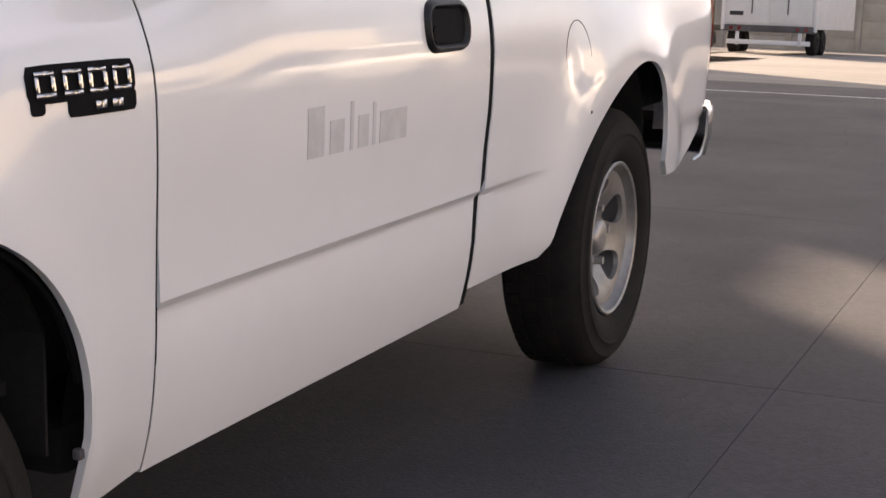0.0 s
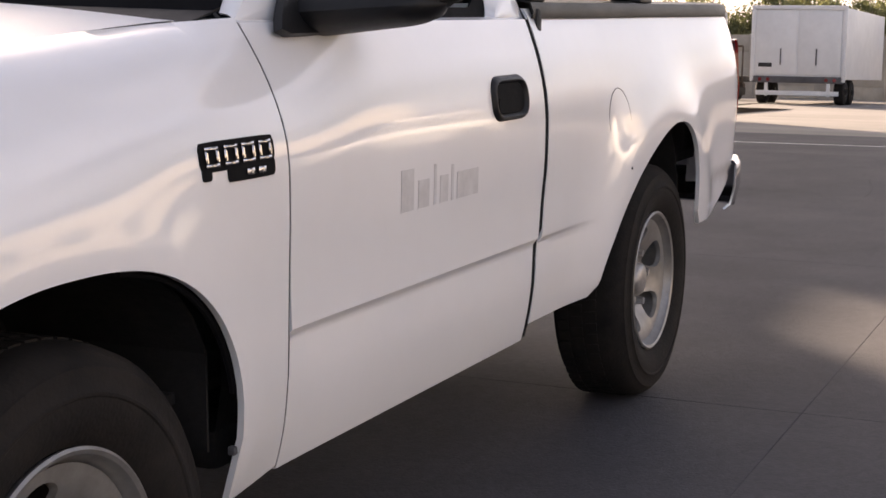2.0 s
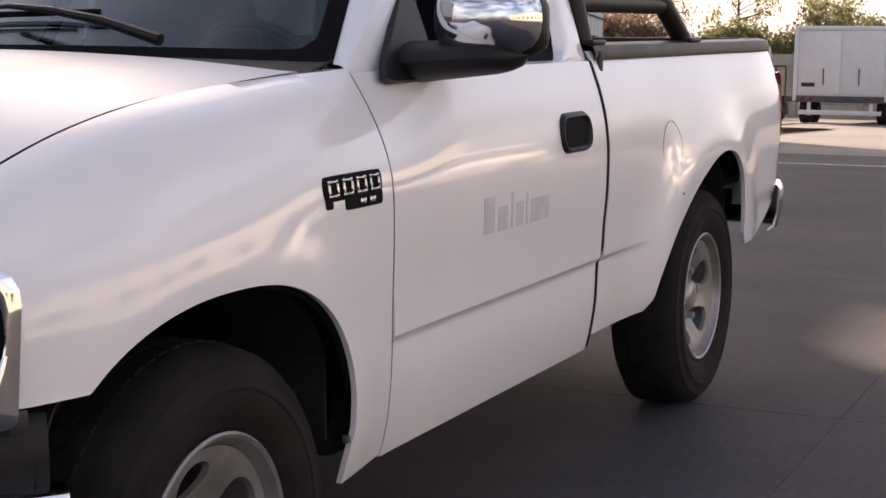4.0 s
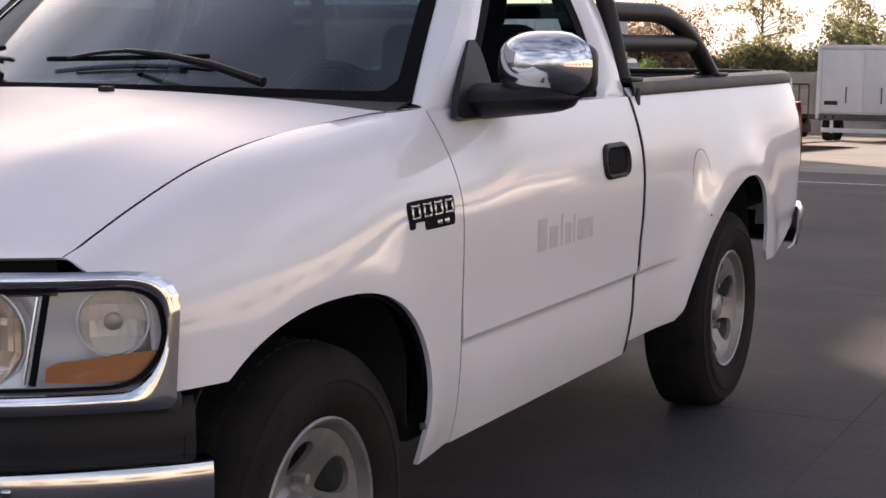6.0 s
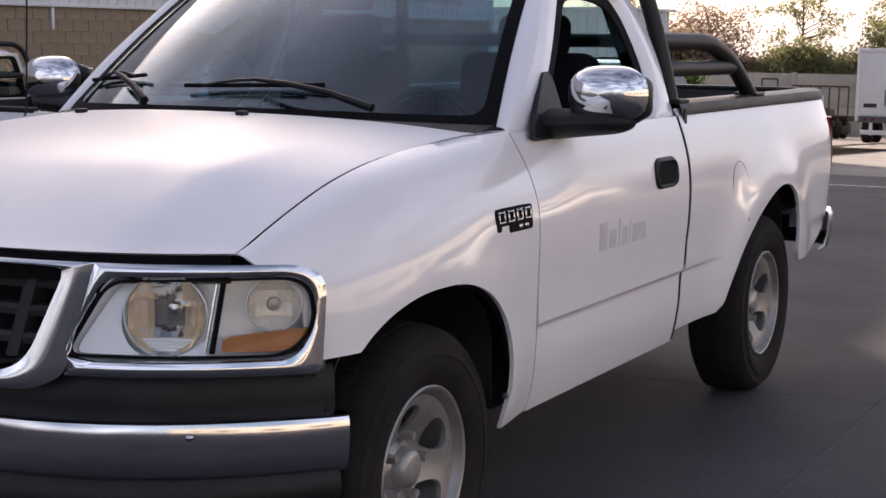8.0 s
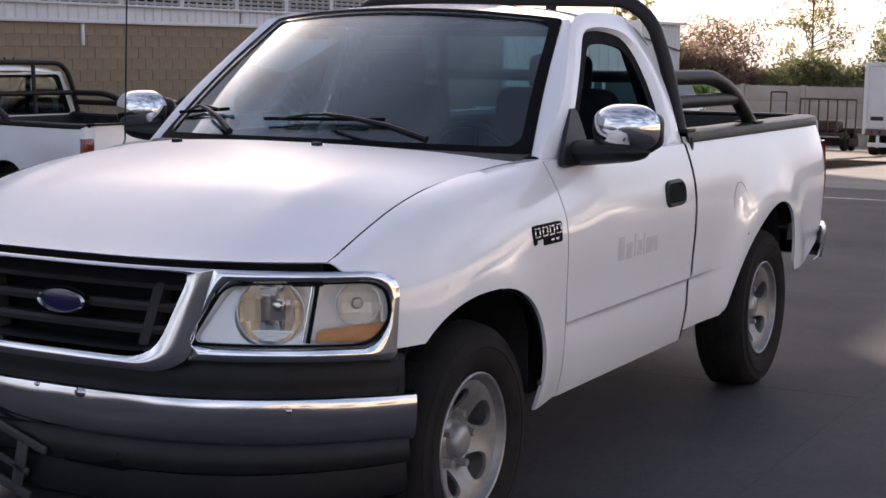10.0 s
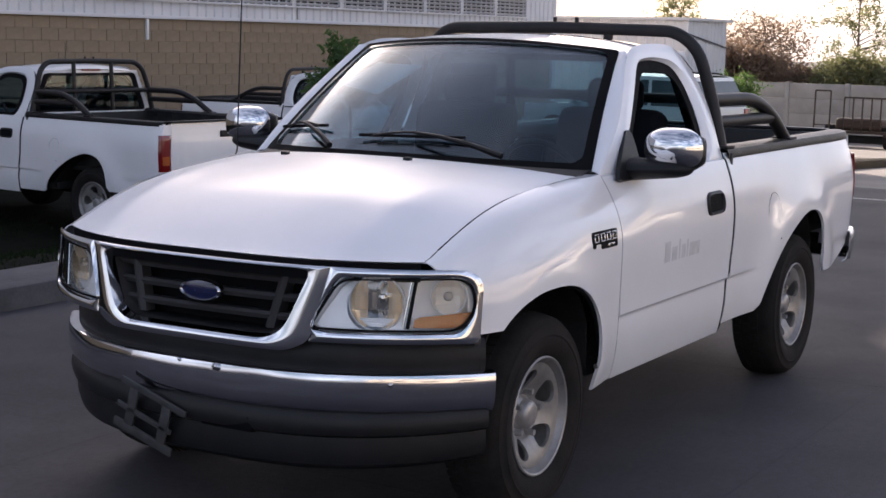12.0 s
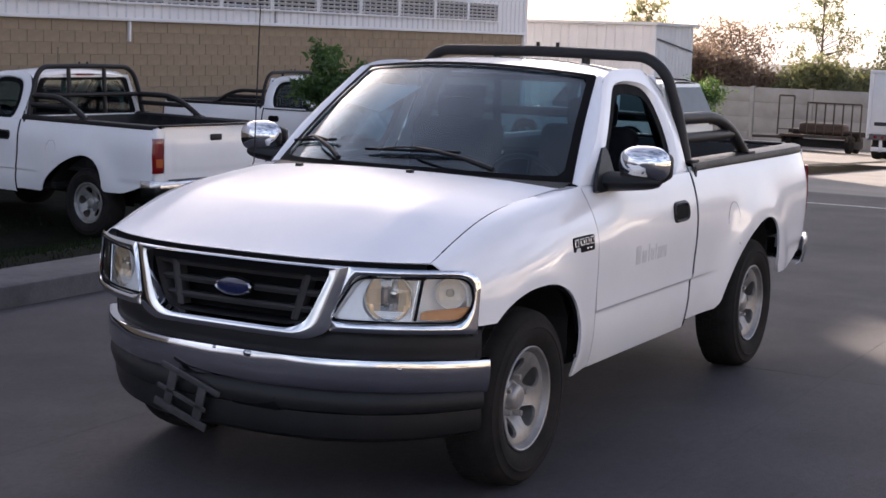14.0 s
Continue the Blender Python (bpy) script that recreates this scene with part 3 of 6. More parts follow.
def make_cab(truck):
    us = span(-1, 1, 33)
    roof = sheet("roof", roof_pt, us, span(0, 1, 18), PAINT, truck, thick=0.006)
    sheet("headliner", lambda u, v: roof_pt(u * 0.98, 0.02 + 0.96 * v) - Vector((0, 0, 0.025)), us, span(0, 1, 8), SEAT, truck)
    for side in (1, -1):
        def rail(v, s):
            a = roof_pt(side, v)
            x = a.x
            z = 1.762 if x > -1.80 else 1.755 - (-1.80 - x) * 0.9
            z = min(a.z, z - max(0, (x + 1.30)) * 0.75)
            b = Vector((x, side * cab_y(z), z))
            return a.lerp(b, s)
        sheet("roof_rail", rail, span(0, 1, 18), span(0, 1, 3), PAINT, truck, thick=0.004)
        def pillar(v, s):
            a = ws_pt(side * 1.0, v)
            k = v
            x = -0.605 + (-1.20 + 0.605) * k
            z = BELT + (1.728 - BELT) * k
            b = Vector((x, side * (cab_y(z) - belt_in(x) * max(0, 1 - (z - BELT) / 0.30)), z))
            p = a.lerp(b, s)
            return p + Vector((0.25, side, 0.5)).normalized() * 0.010 * math.sin(math.pi * s)
        sheet("windscreen_pillar", pillar, span(0, 1, 14), span(0, 1, 6), PAINT, truck, thick=0.004)
    g = sheet("windscreen", lambda u, v: ws_pt(u * 0.985, 0.01 + v * 0.98) - Vector((0.004, 0, 0.004)), us, span(0, 1, 14), GLASS, truck,
              "tinted windscreen glass reflecting the sky", thick=0.005)
    edge = round_poly([(-1, 0), (1, 0), (1, 1), (-1, 1)], 0.02, 4)
    hole = round_poly([(-0.955, 0.045), (0.955, 0.045), (0.948, 0.972), (-0.948, 0.972)], 0.07, 6)
    v, f = ring2d((0, 0.5), hole, edge, lambda a, b, s: ws_pt(a, b) + Vector((0.003, 0, 0.004)), 140, 3)
    raw("windscreen_seal", v, f, FLAT_BLACK, g, "black band round the glass")
    # paper notice behind the glass
    raw("sticker", [ws_pt(u, w) - Vector((0.016, 0, 0.010)) for u, w in ((-0.86, 0.60), (-0.45, 0.50), (-0.28, 0.76), (-0.70, 0.80))],
        [(0, 1, 2, 3)], PAPER, g, "white paper notice behind the glass", thick=0.002)
    # rear wall with its window
    outer = [(-0.90, BELT), (0.90, BELT), (0.685, 1.735), (-0.685, 1.735)]
    back = round_poly([(-0.815, 1.275), (0.815, 1.275), (0.655, 1.705), (-0.655, 1.705)], 0.05, 6)
    v, f = ring2d((0, 1.48), back, outer, lambda a, b, s: Vector((-1.925 + 0.02 * (b - 1.4), a, b)), 80, 3)
    raw("cab_back", v, f, PAINT, truck, thick=0.01)
    v, f = fill2d((0, 1.48), back, lambda a, b: Vector((-1.918, a, b)), 60, 3)
    g2 = raw("rear_window", v, f, GLASS, truck, thick=0.005)
    v, f = ring2d((0, 1.48), [(a * 0.90, 1.48 + (b - 1.48) * 0.86) for a, b in back], back, lambda a, b, s: Vector((-1.926 + 0.02 * (b - 1.4), a, b)), 80, 3)
    raw("rear_window_seal", v, f, FLAT_BLACK, g2, "black band round the rear glass", thick=0.006)
    box("brake_lamp", (-1.945, -0.13, 1.728), (-1.918, 0.13, 1.750), RED, truck, "narrow red high brake lamp", r=0.006)
    box("cab_back_panel", (-1.93, -0.90, 0.55), (-1.90, 0.90, BELT), PAINT, truck, r=0.01)
    # cowl with its grille slots
    def cowl(u, v):
        y = u * 0.80
        a = Vector((hood_rear(y) + 0.02, y, hood_pt_z(hood_rear(y) + 0.02, y) - 0.022))
        b = ws_pt(u, 0.03) - Vector((0.0, 0, 0.006))
        return a.lerp(b, v)
    c = sheet("cowl", cowl, us, span(0, 1, 5), GREY_PLASTIC, truck, "dark plastic cowl under the windscreen", thick=0.004)
    for k in range(34):
        y = -0.62 + k * 0.032
        p, q = cowl(y / 0.80, 0.15), cowl(y / 0.80, 0.5)
        v, f = tube([p + Vector((0, 0, 0.006)), q + Vector((0, 0, 0.006))], 0.005, 5)
        raw("cowl_rib", v, f, FLAT_BLACK, c)
    # body behind the gaps and inside the cab
    for side in (1, -1):
        sheet("inner_panel", lambda x, z: Vector((x, side * (side_y(max(-2.0, min(x, 0.0)), z) - 0.075), z)), span(-0.47, -1.93, 8), span(0.45, 1.20, 6), WELL, truck)
        sheet("door_trim", lambda x, z: Vector((x, side * (0.80 + 0.02 * math.sin(9 * z)), z)), span(-0.62, -1.88, 10), span(0.62, 1.225, 12), DASH, truck, thick=0.02)
        box("window_ledge", (-1.86, side * 0.875 - 0.075, 1.205), (-0.70, side * 0.875 + 0.005, 1.225), GREY_PLASTIC, truck, r=0.006)
    sheet("cab_floor", lambda x, y: (x, y, 0.60), span(-0.3, -1.9, 3), span(-0.86, 0.86, 3), WELL, truck, thick=0.02)
    # dashboard
    def dash(u, v):
        prof = [(-0.52, 1.235), (-0.66, 1.262), (-0.84, 1.255), (-0.92, 1.225), (-0.945, 1.15), (-0.90, 1.02), (-0.80, 0.90)]
        k = min(int(v), len(prof) - 2)
        t = v - k
        x = prof[k][0] * (1 - t) + prof[k + 1][0] * t
        z = prof[k][1] * (1 - t) + prof[k + 1][1] * t
        lift = 0.022 * math.exp(-(((u - 0.36) / 0.24) ** 2)) if z > 1.1 else 0
        return Vector((x + 0.02 * u * u, u, z + lift - 0.02))
    sheet("dashboard", dash, span(-0.79, 0.79, 30), span(0, 6, 19), DASH, truck, thick=0.01)
    # steering wheel
    ring = []
    cw, tilt = Vector((-1.02, 0.40, 1.17)), Matrix.Rotation(radians(-62), 3, "Y")
    for k in range(33):
        t = 2 * math.pi * k / 32
        ring.append(cw + tilt @ Vector((0.19 * math.cos(t), 0.19 * math.sin(t), 0)))
    v, f = tube(ring, 0.015, 8)
    sw = raw("steering_wheel", v, f, PLASTIC, truck, "black steering wheel")
    for t in (0.3, math.pi - 0.3, 1.5 * math.pi):
        v, f = tube([cw, cw + tilt @ Vector((0.19 * math.cos(t), 0.19 * math.sin(t), 0))], 0.016, 6)
        raw("spoke", v, f, PLASTIC, sw)
    v, f = tube([cw + tilt @ Vector((0, 0, 0.02)), cw - tilt @ Vector((0, 0, 0.26))], 0.045, 10)
    raw("steering_column", v, f, PLASTIC, sw)
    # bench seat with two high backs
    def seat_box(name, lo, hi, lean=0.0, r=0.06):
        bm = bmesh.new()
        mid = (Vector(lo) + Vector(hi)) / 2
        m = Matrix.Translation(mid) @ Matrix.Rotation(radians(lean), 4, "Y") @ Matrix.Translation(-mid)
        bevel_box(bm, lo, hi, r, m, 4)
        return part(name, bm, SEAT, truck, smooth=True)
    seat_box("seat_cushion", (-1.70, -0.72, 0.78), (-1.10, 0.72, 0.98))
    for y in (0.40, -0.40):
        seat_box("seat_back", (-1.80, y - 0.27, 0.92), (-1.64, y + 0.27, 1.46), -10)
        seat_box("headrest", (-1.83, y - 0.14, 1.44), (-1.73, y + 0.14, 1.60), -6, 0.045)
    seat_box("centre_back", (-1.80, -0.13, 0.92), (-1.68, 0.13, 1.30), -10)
    # rear-view mirror
    box("rear_view_mirror", (-1.10, -0.12, 1.60), (-1.075, 0.12, 1.665), PLASTIC, truck, r=0.012)


def hood_rear(y):
    return -0.335 - 0.13 * (y / 0.75) ** 2


def hood_pt_z(x, y):
    s = max(0.0, hood_front(y) - x)
    base = sum(hood_seam_z(max(0.0, s + d)) for d in (-0.03, 0, 0.03)) / 3
    k = min(1.0, abs(y) / 0.80)
    crown = 0.042 * (1 - k**2.2) * min(1, s / 0.4)
    ridge = 0.020 * math.exp(-(((abs(y) - 0.56) / 0.085) ** 2)) * min(1, s / 0.35) * max(0, 1 - s / 1.25)
    return base + crown + ridge


def make_hood(truck):
    def fn(u, v):
        y = u * (0.795 + 0.03 * max(0, v - 0.5) * 2 * 0.6)
        xf, xr = hood_front(y), hood_rear(y)
        x = xf + (xr - xf) * v
        return Vector((x, y, hood_pt_z(x, y)))
    us, vs = span(-1, 1, 49), [0, 0.01, 0.03, 0.06, 0.1] + span(0.15, 1, 24)
    verts = []
    for u in us:
        p = fn(u, 0)
        verts.append(p + Vector((-0.014, 0, -0.006)))
        verts += [fn(u, v) for v in vs]
        q = fn(u, 1)
        verts.append(q + Vector((0.0, 0, -0.02)))
    hood = raw("hood", verts, grid_faces(len(us), len(vs) + 2), HOOD_PAINT, truck, angle=radians(50))
    for y in (0.165, -0.445):
        x = -0.265
        bm = bmesh.new()
        bevel_box(bm, (x - 0.014, y - 0.016, hood_pt_z(x, y) - 0.004), (x + 0.014, y + 0.016, hood_pt_z(x, y) + 0.013), 0.004)
        part("washer_nozzle", bm, PLASTIC, hood, "small black washer nozzle", smooth=True)
    # black sheet painted as the shade in the gap under the hood's front lip
    sheet("hood_gap", lambda y, v: Vector((hood_front(y) - 0.006, y, 0.955 + 0.062 * v)), span(-0.785, 0.785, 40), [0, 1], FLAT_BLACK, truck, thick=0.01)


# nose
def nose_x(y, z):
    return 0.872 - 0.345 * (abs(y) / 0.97) ** 3.0 - (z - 0.88) * 0.10


GRILLE_HOLE = round_poly([(-0.455, 0.990), (0.455, 0.990), (0.345, 0.752), (-0.345, 0.752)], [0.04, 0.04, 0.09, 0.09], 7)
LAMP_HOLE = round_poly([(0.462, 0.790), (0.556, 0.966), (0.938, 0.974), (0.953, 0.862), (0.915, 0.792)], [0.035, 0.045, 0.07, 0.08, 0.07], 7)


def make_nose(truck):
    mid = [(-0.53, 1.004), (0.53, 1.004), (0.47, 0.748), (0.39, 0.708), (-0.39, 0.708), (-0.47, 0.748)]
    mid = round_poly(mid, [0.002, 0.002, 0.03, 0.07, 0.07, 0.03], 6)
    def lift(a, b, s):
        return Vector((nose_x(a, b) + 0.016 * math.sin(math.pi * (0.1 + 0.75 * s)) - (0.03 if s == 0 else 0), a, b))
    v, f = ring2d((0, 0.87), GRILLE_HOLE, mid, lift, 120, 7)
    surround = raw("grille_surround", v, f, CHROME, truck, "bright chrome grille and lamp surround")
    for side in (1, -1):
        lo = [(side * a, b) for a, b in LAMP_HOLE]
        out = round_poly([(0.53, 1.004), (0.966, 1.000), (0.966, 0.752), (0.47, 0.748)], [0.002, 0.07, 0.02, 0.002], 6)
        ou = [(side * a, b) for a, b in out]
        v, f = ring2d((side * 0.74, 0.885), lo, ou, lift, 110, 6, extra=lo)
        raw("lamp_bezel", v, f, CHROME, surround)
        # lamp unit
        def shell(a, b, s):
            return Vector((nose_x(a, b) - 0.008 - 0.080 * s, a, b))
        back = [(side * 0.74 + (a - side * 0.74) * 0.93, 0.885 + (b - 0.885) * 0.92) for a, b in lo]
        v, f = ring2d((side * 0.74, 0.885), back, lo, lambda a, b, s: shell(a, b, 1 - s), 70, 3)
        hl = raw("headlight", v, f, LAMP_SKY_WHITE, truck, "clear headlight with round reflector and amber corner lamp")
        v, f = fill2d((side * 0.74, 0.885), back, lambda a, b: shell(a, b, 1.0), 70, 5)
        raw("lamp_back", v, f, LAMP_SKY_WHITE, hl)
        for cy, cz, r, dp, nm in ((0.668, 0.884, 0.091, 0.050, "main_reflector"), (0.868, 0.908, 0.058, 0.028, "corner_reflector")):
            cx = nose_x(cy, cz) - 0.052
            ax = Vector((1, side * (0.47 if nm[0] == "m" else 0.80), 0)).normalized()
            q = Vector((0, 1, 0)).rotation_difference(ax).to_matrix().to_4x4()
            m = Matrix.Translation((cx + 0.030, side * cy, cz)) @ q
            fr = random.Random(17 + int(r * 1000))
            cols, rows_ = (13, 3) if nm[0] == "m" else (7, 4)
            fv, ff, cv, cf = [], [], [], []
            def bowl(a, b):
                d = math.hypot(a, b)
                if d > r:
                    a, b, d = a * r / d, b * r / d, r
                return Vector((a, -dp * math.sqrt(max(0.0, 1 - (d / r) ** 2)), b))
            for i in range(cols):
                for j in range(rows_):
                    a0, a1 = -r + 2 * r * i / cols, -r + 2 * r * (i + 1) / cols
                    b0, b1 = -r + 2 * r * j / rows_, -r + 2 * r * (j + 1) / rows_
                    tx, tz = fr.uniform(-0.13, 0.13), fr.uniform(-0.04, 0.03)
                    mid_a, mid_b = (a0 + a1) / 2, (b0 + b1) / 2
                    plain = nm[0] == "m" and 4 <= i <= 8
                    pv, pf = (cv, cf) if plain else (fv, ff)
                    o = len(pv)
                    for a_, b_ in ((a0, b0), (a1, b0), (a1, b1), (a0, b1)):
                        p_ = bowl(a_, b_)
                        p_.y += tx * (a_ - mid_a) + tz * (b_ - mid_b)
                        pv.append(m @ p_)
                    pf.append((o, o + 1, o + 2, o + 3))
            v, f = lathe([(r + 0.001, -dp), (r, -0.004), (r + 0.003, 0.003), (r + 0.006, 0.0)], 60, m)
            rf = raw(nm, v, f, LAMP_SKY_WHITE, hl)
            raw("facets", fv, ff, WARM_REFLECTION if nm[0] == "m" else CLEAR_LENS, rf, smooth=False)
            if cv:
                raw("middle_facets", cv, cf, REFLECTOR, rf, smooth=False)
                # pale ribbed step across the foot of the bowl
                for k in range(4):
                    b = -r * (0.60 + 0.085 * k)
                    w = math.sqrt(r * r - b * b) * 0.97 - 0.004 * k
                    box("reflector_step", (-w, -0.030, b - r * 0.080), (w, -0.012 + 0.002 * k, b), LAMP_SKY_WHITE, rf, r=0.0015, m=m)
            shift = Matrix.Translation((-side * 0.018, 0, 0.014)) if nm[0] == "m" else Matrix()
            v, f = lathe([(0.001, -dp * 0.10), (0.013, -dp * 0.14), (0.017, -dp * 0.4), (0.014, -dp), (0.0, -dp)], 16, m @ shift)
            raw("bulb", v, f, DARK_CHROME if nm[0] == "m" else HUB, rf)
        # mask round the bowl, sky reflection painted blue-white
        mc, mr = (side * 0.668, 0.884), 0.095
        rim_out = [(side * a, b) for a, b in round_poly([(0.478, 0.797), (0.562, 0.958), (0.770, 0.960), (0.757, 0.797)], [0.03, 0.04, 0.004, 0.004], 5)]
        rim_in = []
        for k in range(72):
            an = 2 * math.pi * k / 72
            p = Vector(ray_out(mc, an, rim_out)[:2])
            d = (p - Vector(mc)).length
            rim_in.append(tuple(Vector(mc) + (p - Vector(mc)) * min(1.0, mr / d)))
        v, f = ring2d(mc, rim_in, rim_out, lambda a, b, s: Vector((nose_x(a, b) - 0.012 - 0.19 * (b - 0.797), a, b)), 72, 2)
        raw("lamp_mask", v, f, LAMP_SKY_WHITE, hl, "silver mask round the bowl, sky reflection in its colour")
        # divider and amber strip
        v, f = tube([Vector((nose_x(0.770, 0.80) - 0.004, side * 0.770, 0.802)), Vector((nose_x(0.785, 0.965) - 0.004, side * 0.785, 0.962))], 0.0065, 8)
        raw("divider", v, f, FLAT_BLACK, hl, "black divider with a bright edge")
        v, f = tube([Vector((nose_x(0.756, 0.80) - 0.006, side * 0.757, 0.804)), Vector((nose_x(0.771, 0.965) - 0.006, side * 0.772, 0.958))], 0.0035, 8)
        raw("divider_edge", v, f, CHROME, hl, "thin bright strip")
        am = round_poly([(0.782, 0.803), (0.784, 0.838), (0.946, 0.858), (0.946, 0.845), (0.905, 0.803)], [0.004, 0.004, 0.004, 0.02, 0.03], 4)
        am = [(side * a, b) for a, b in am]
        v, f = fill2d((side * 0.86, 0.830), am, lambda a, b: Vector((nose_x(a, b) - 0.014, a, b)), 40, 3)
        raw("amber_strip", v, f, AMBER, hl, "faded amber turn lamp", thick=0.012)
        lens_in = [(side * 0.74 + (a - side * 0.74) * 0.985, 0.885 + (b - 0.885) * 0.985) for a, b in lo]
        v, f = fill2d((side * 0.74, 0.885), lens_in, lambda a, b: Vector((nose_x(a, b) - 0.004, a, b)), 70, 6)
        g = raw("lens", v, f, LENS, hl, thick=0.004)
        v, f = ring2d((side * 0.74, 0.885), [(side * 0.74 + (a - side * 0.74) * 0.965, 0.885 + (b - 0.885) * 0.93) for a, b in lo], lo,
                      lambda a, b, s: Vector((nose_x(a, b) + 0.002, a, b)), 80, 3)
        raw("lamp_seal", v, f, FLAT_BLACK, hl, "thin black seal round the lens", thick=0.004)
    # grille insert
    def gx(y, z):
        return nose_x(y, z) - 0.055
    v, f = fill2d((0, 0.87), [(a * 1.02, 0.87 + (b - 0.87) * 1.03) for a, b in GRILLE_HOLE], lambda a, b: Vector((nose_x(a, b) - 0.13, a, b)), 60, 4)
    gr = raw("grille", v, f, FLAT_BLACK, truck, "charcoal plastic grille with open bars")
    v, f = ring2d((0, 0.87), [(a * 0.93, 0.87 + (b - 0.87) * 0.93) for a, b in GRILLE_HOLE], GRILLE_HOLE,
                  lambda a, b, s: Vector((nose_x(a, b) - 0.03 - 0.07 * (1 - s), a, b)), 90, 4)
    raw("grille_frame", v, f, GREY_PLASTIC, gr)
    for z, half in ((0.945, 0.425), (0.880, 0.40), (0.815, 0.37)):
        n = 14
        prof = [(-0.045, -0.012), (0.0, -0.016), (0.008, 0.0), (0.0, 0.010), (-0.045, 0.008)]
        verts = [Vector((gx(y, z) + a, y, z + b)) for y in span(-half, half, n) for a, b in prof]
        raw("grille_bar", verts, grid_faces(n, len(prof)), GREY_PLASTIC, gr, thick=0.003)
    for s in (-1, 1):
        prof = [(-0.04, -0.022), (0.004, -0.018), (0.012, 0.0), (0.004, 0.018), (-0.04, 0.022)]
        verts = []
        for z in span(0.77, 0.985, 8):
            y = s * (0.285 + 0.055 * (z - 0.77) / 0.215)
            verts += [Vector((gx(y, z) + a, y + b, z)) for a, b in prof]
        raw("grille_upright", verts, grid_faces(8, len(prof)), GREY_PLASTIC, gr, thick=0.003)
    m = Matrix.Translation((gx(0, 0.877) + 0.022, 0.0, 0.877)) @ Matrix.Rotation(radians(-90), 4, "Z") @ Matrix.Diagonal((1, 1, 0.42, 1))
    v, f = lathe([(0.0, 0.012), (0.05, 0.012), (0.082, 0.008), (0.086, -0.01)], 40, m)
    em = raw("emblem", v, f, BLUE, gr, "plain dark blue oval emblem with a chrome rim")
    v, f = lathe([(0.078, 0.010), (0.084, 0.016), (0.092, 0.010), (0.093, -0.012)], 40, m)
    raw("emblem_rim", v, f, DARK_CHROME, em)
    bm = bmesh.new()
    bevel_box(bm, (gx(0.09, 0.945) - 0.06, 0.075, 0.925), (gx(0.09, 0.945) - 0.03, 0.135, 0.958), 0.006)
    part("hood_latch", bm, RUST, gr, "small tan latch behind the bars", smooth=True)
    # inner nose so that nothing shows through
    box("radiator_support", (0.40, -0.80, 0.60), (0.58, 0.80, 0.985), WELL, truck, r=0.02)


def bumper_x(y):
    return 0.905 - 0.44 * (abs(y) / 0.985) ** 2.8


def bumper_sweep(name, prof, ymax, mat, parent, label="", wobble=0.0, end_rise=0.0):
    ts = span(-1, 1, 81)
    verts = []
    for t in ts:
        y = ymax * math.copysign(1 - (1 - abs(t)) ** 1.35, t)
        x = bumper_x(y)
        dx = (bumper_x(y + 0.004) - bumper_x(y - 0.004)) / 0.008
        nrm = Vector((1, -dx, 0)).normalized()
        k = abs(y / ymax) ** 4 * end_rise
        for o, z in prof:
            w = wobble * noise.noise(Vector((y * 5, z * 9, 3.1))) if wobble else 0
            verts.append(Vector((x, y, z + k * (0.6 - z))) + nrm * (o + w))
    return raw(name, verts, grid_faces(len(ts), len(prof)), mat, parent, label, thick=0.006)


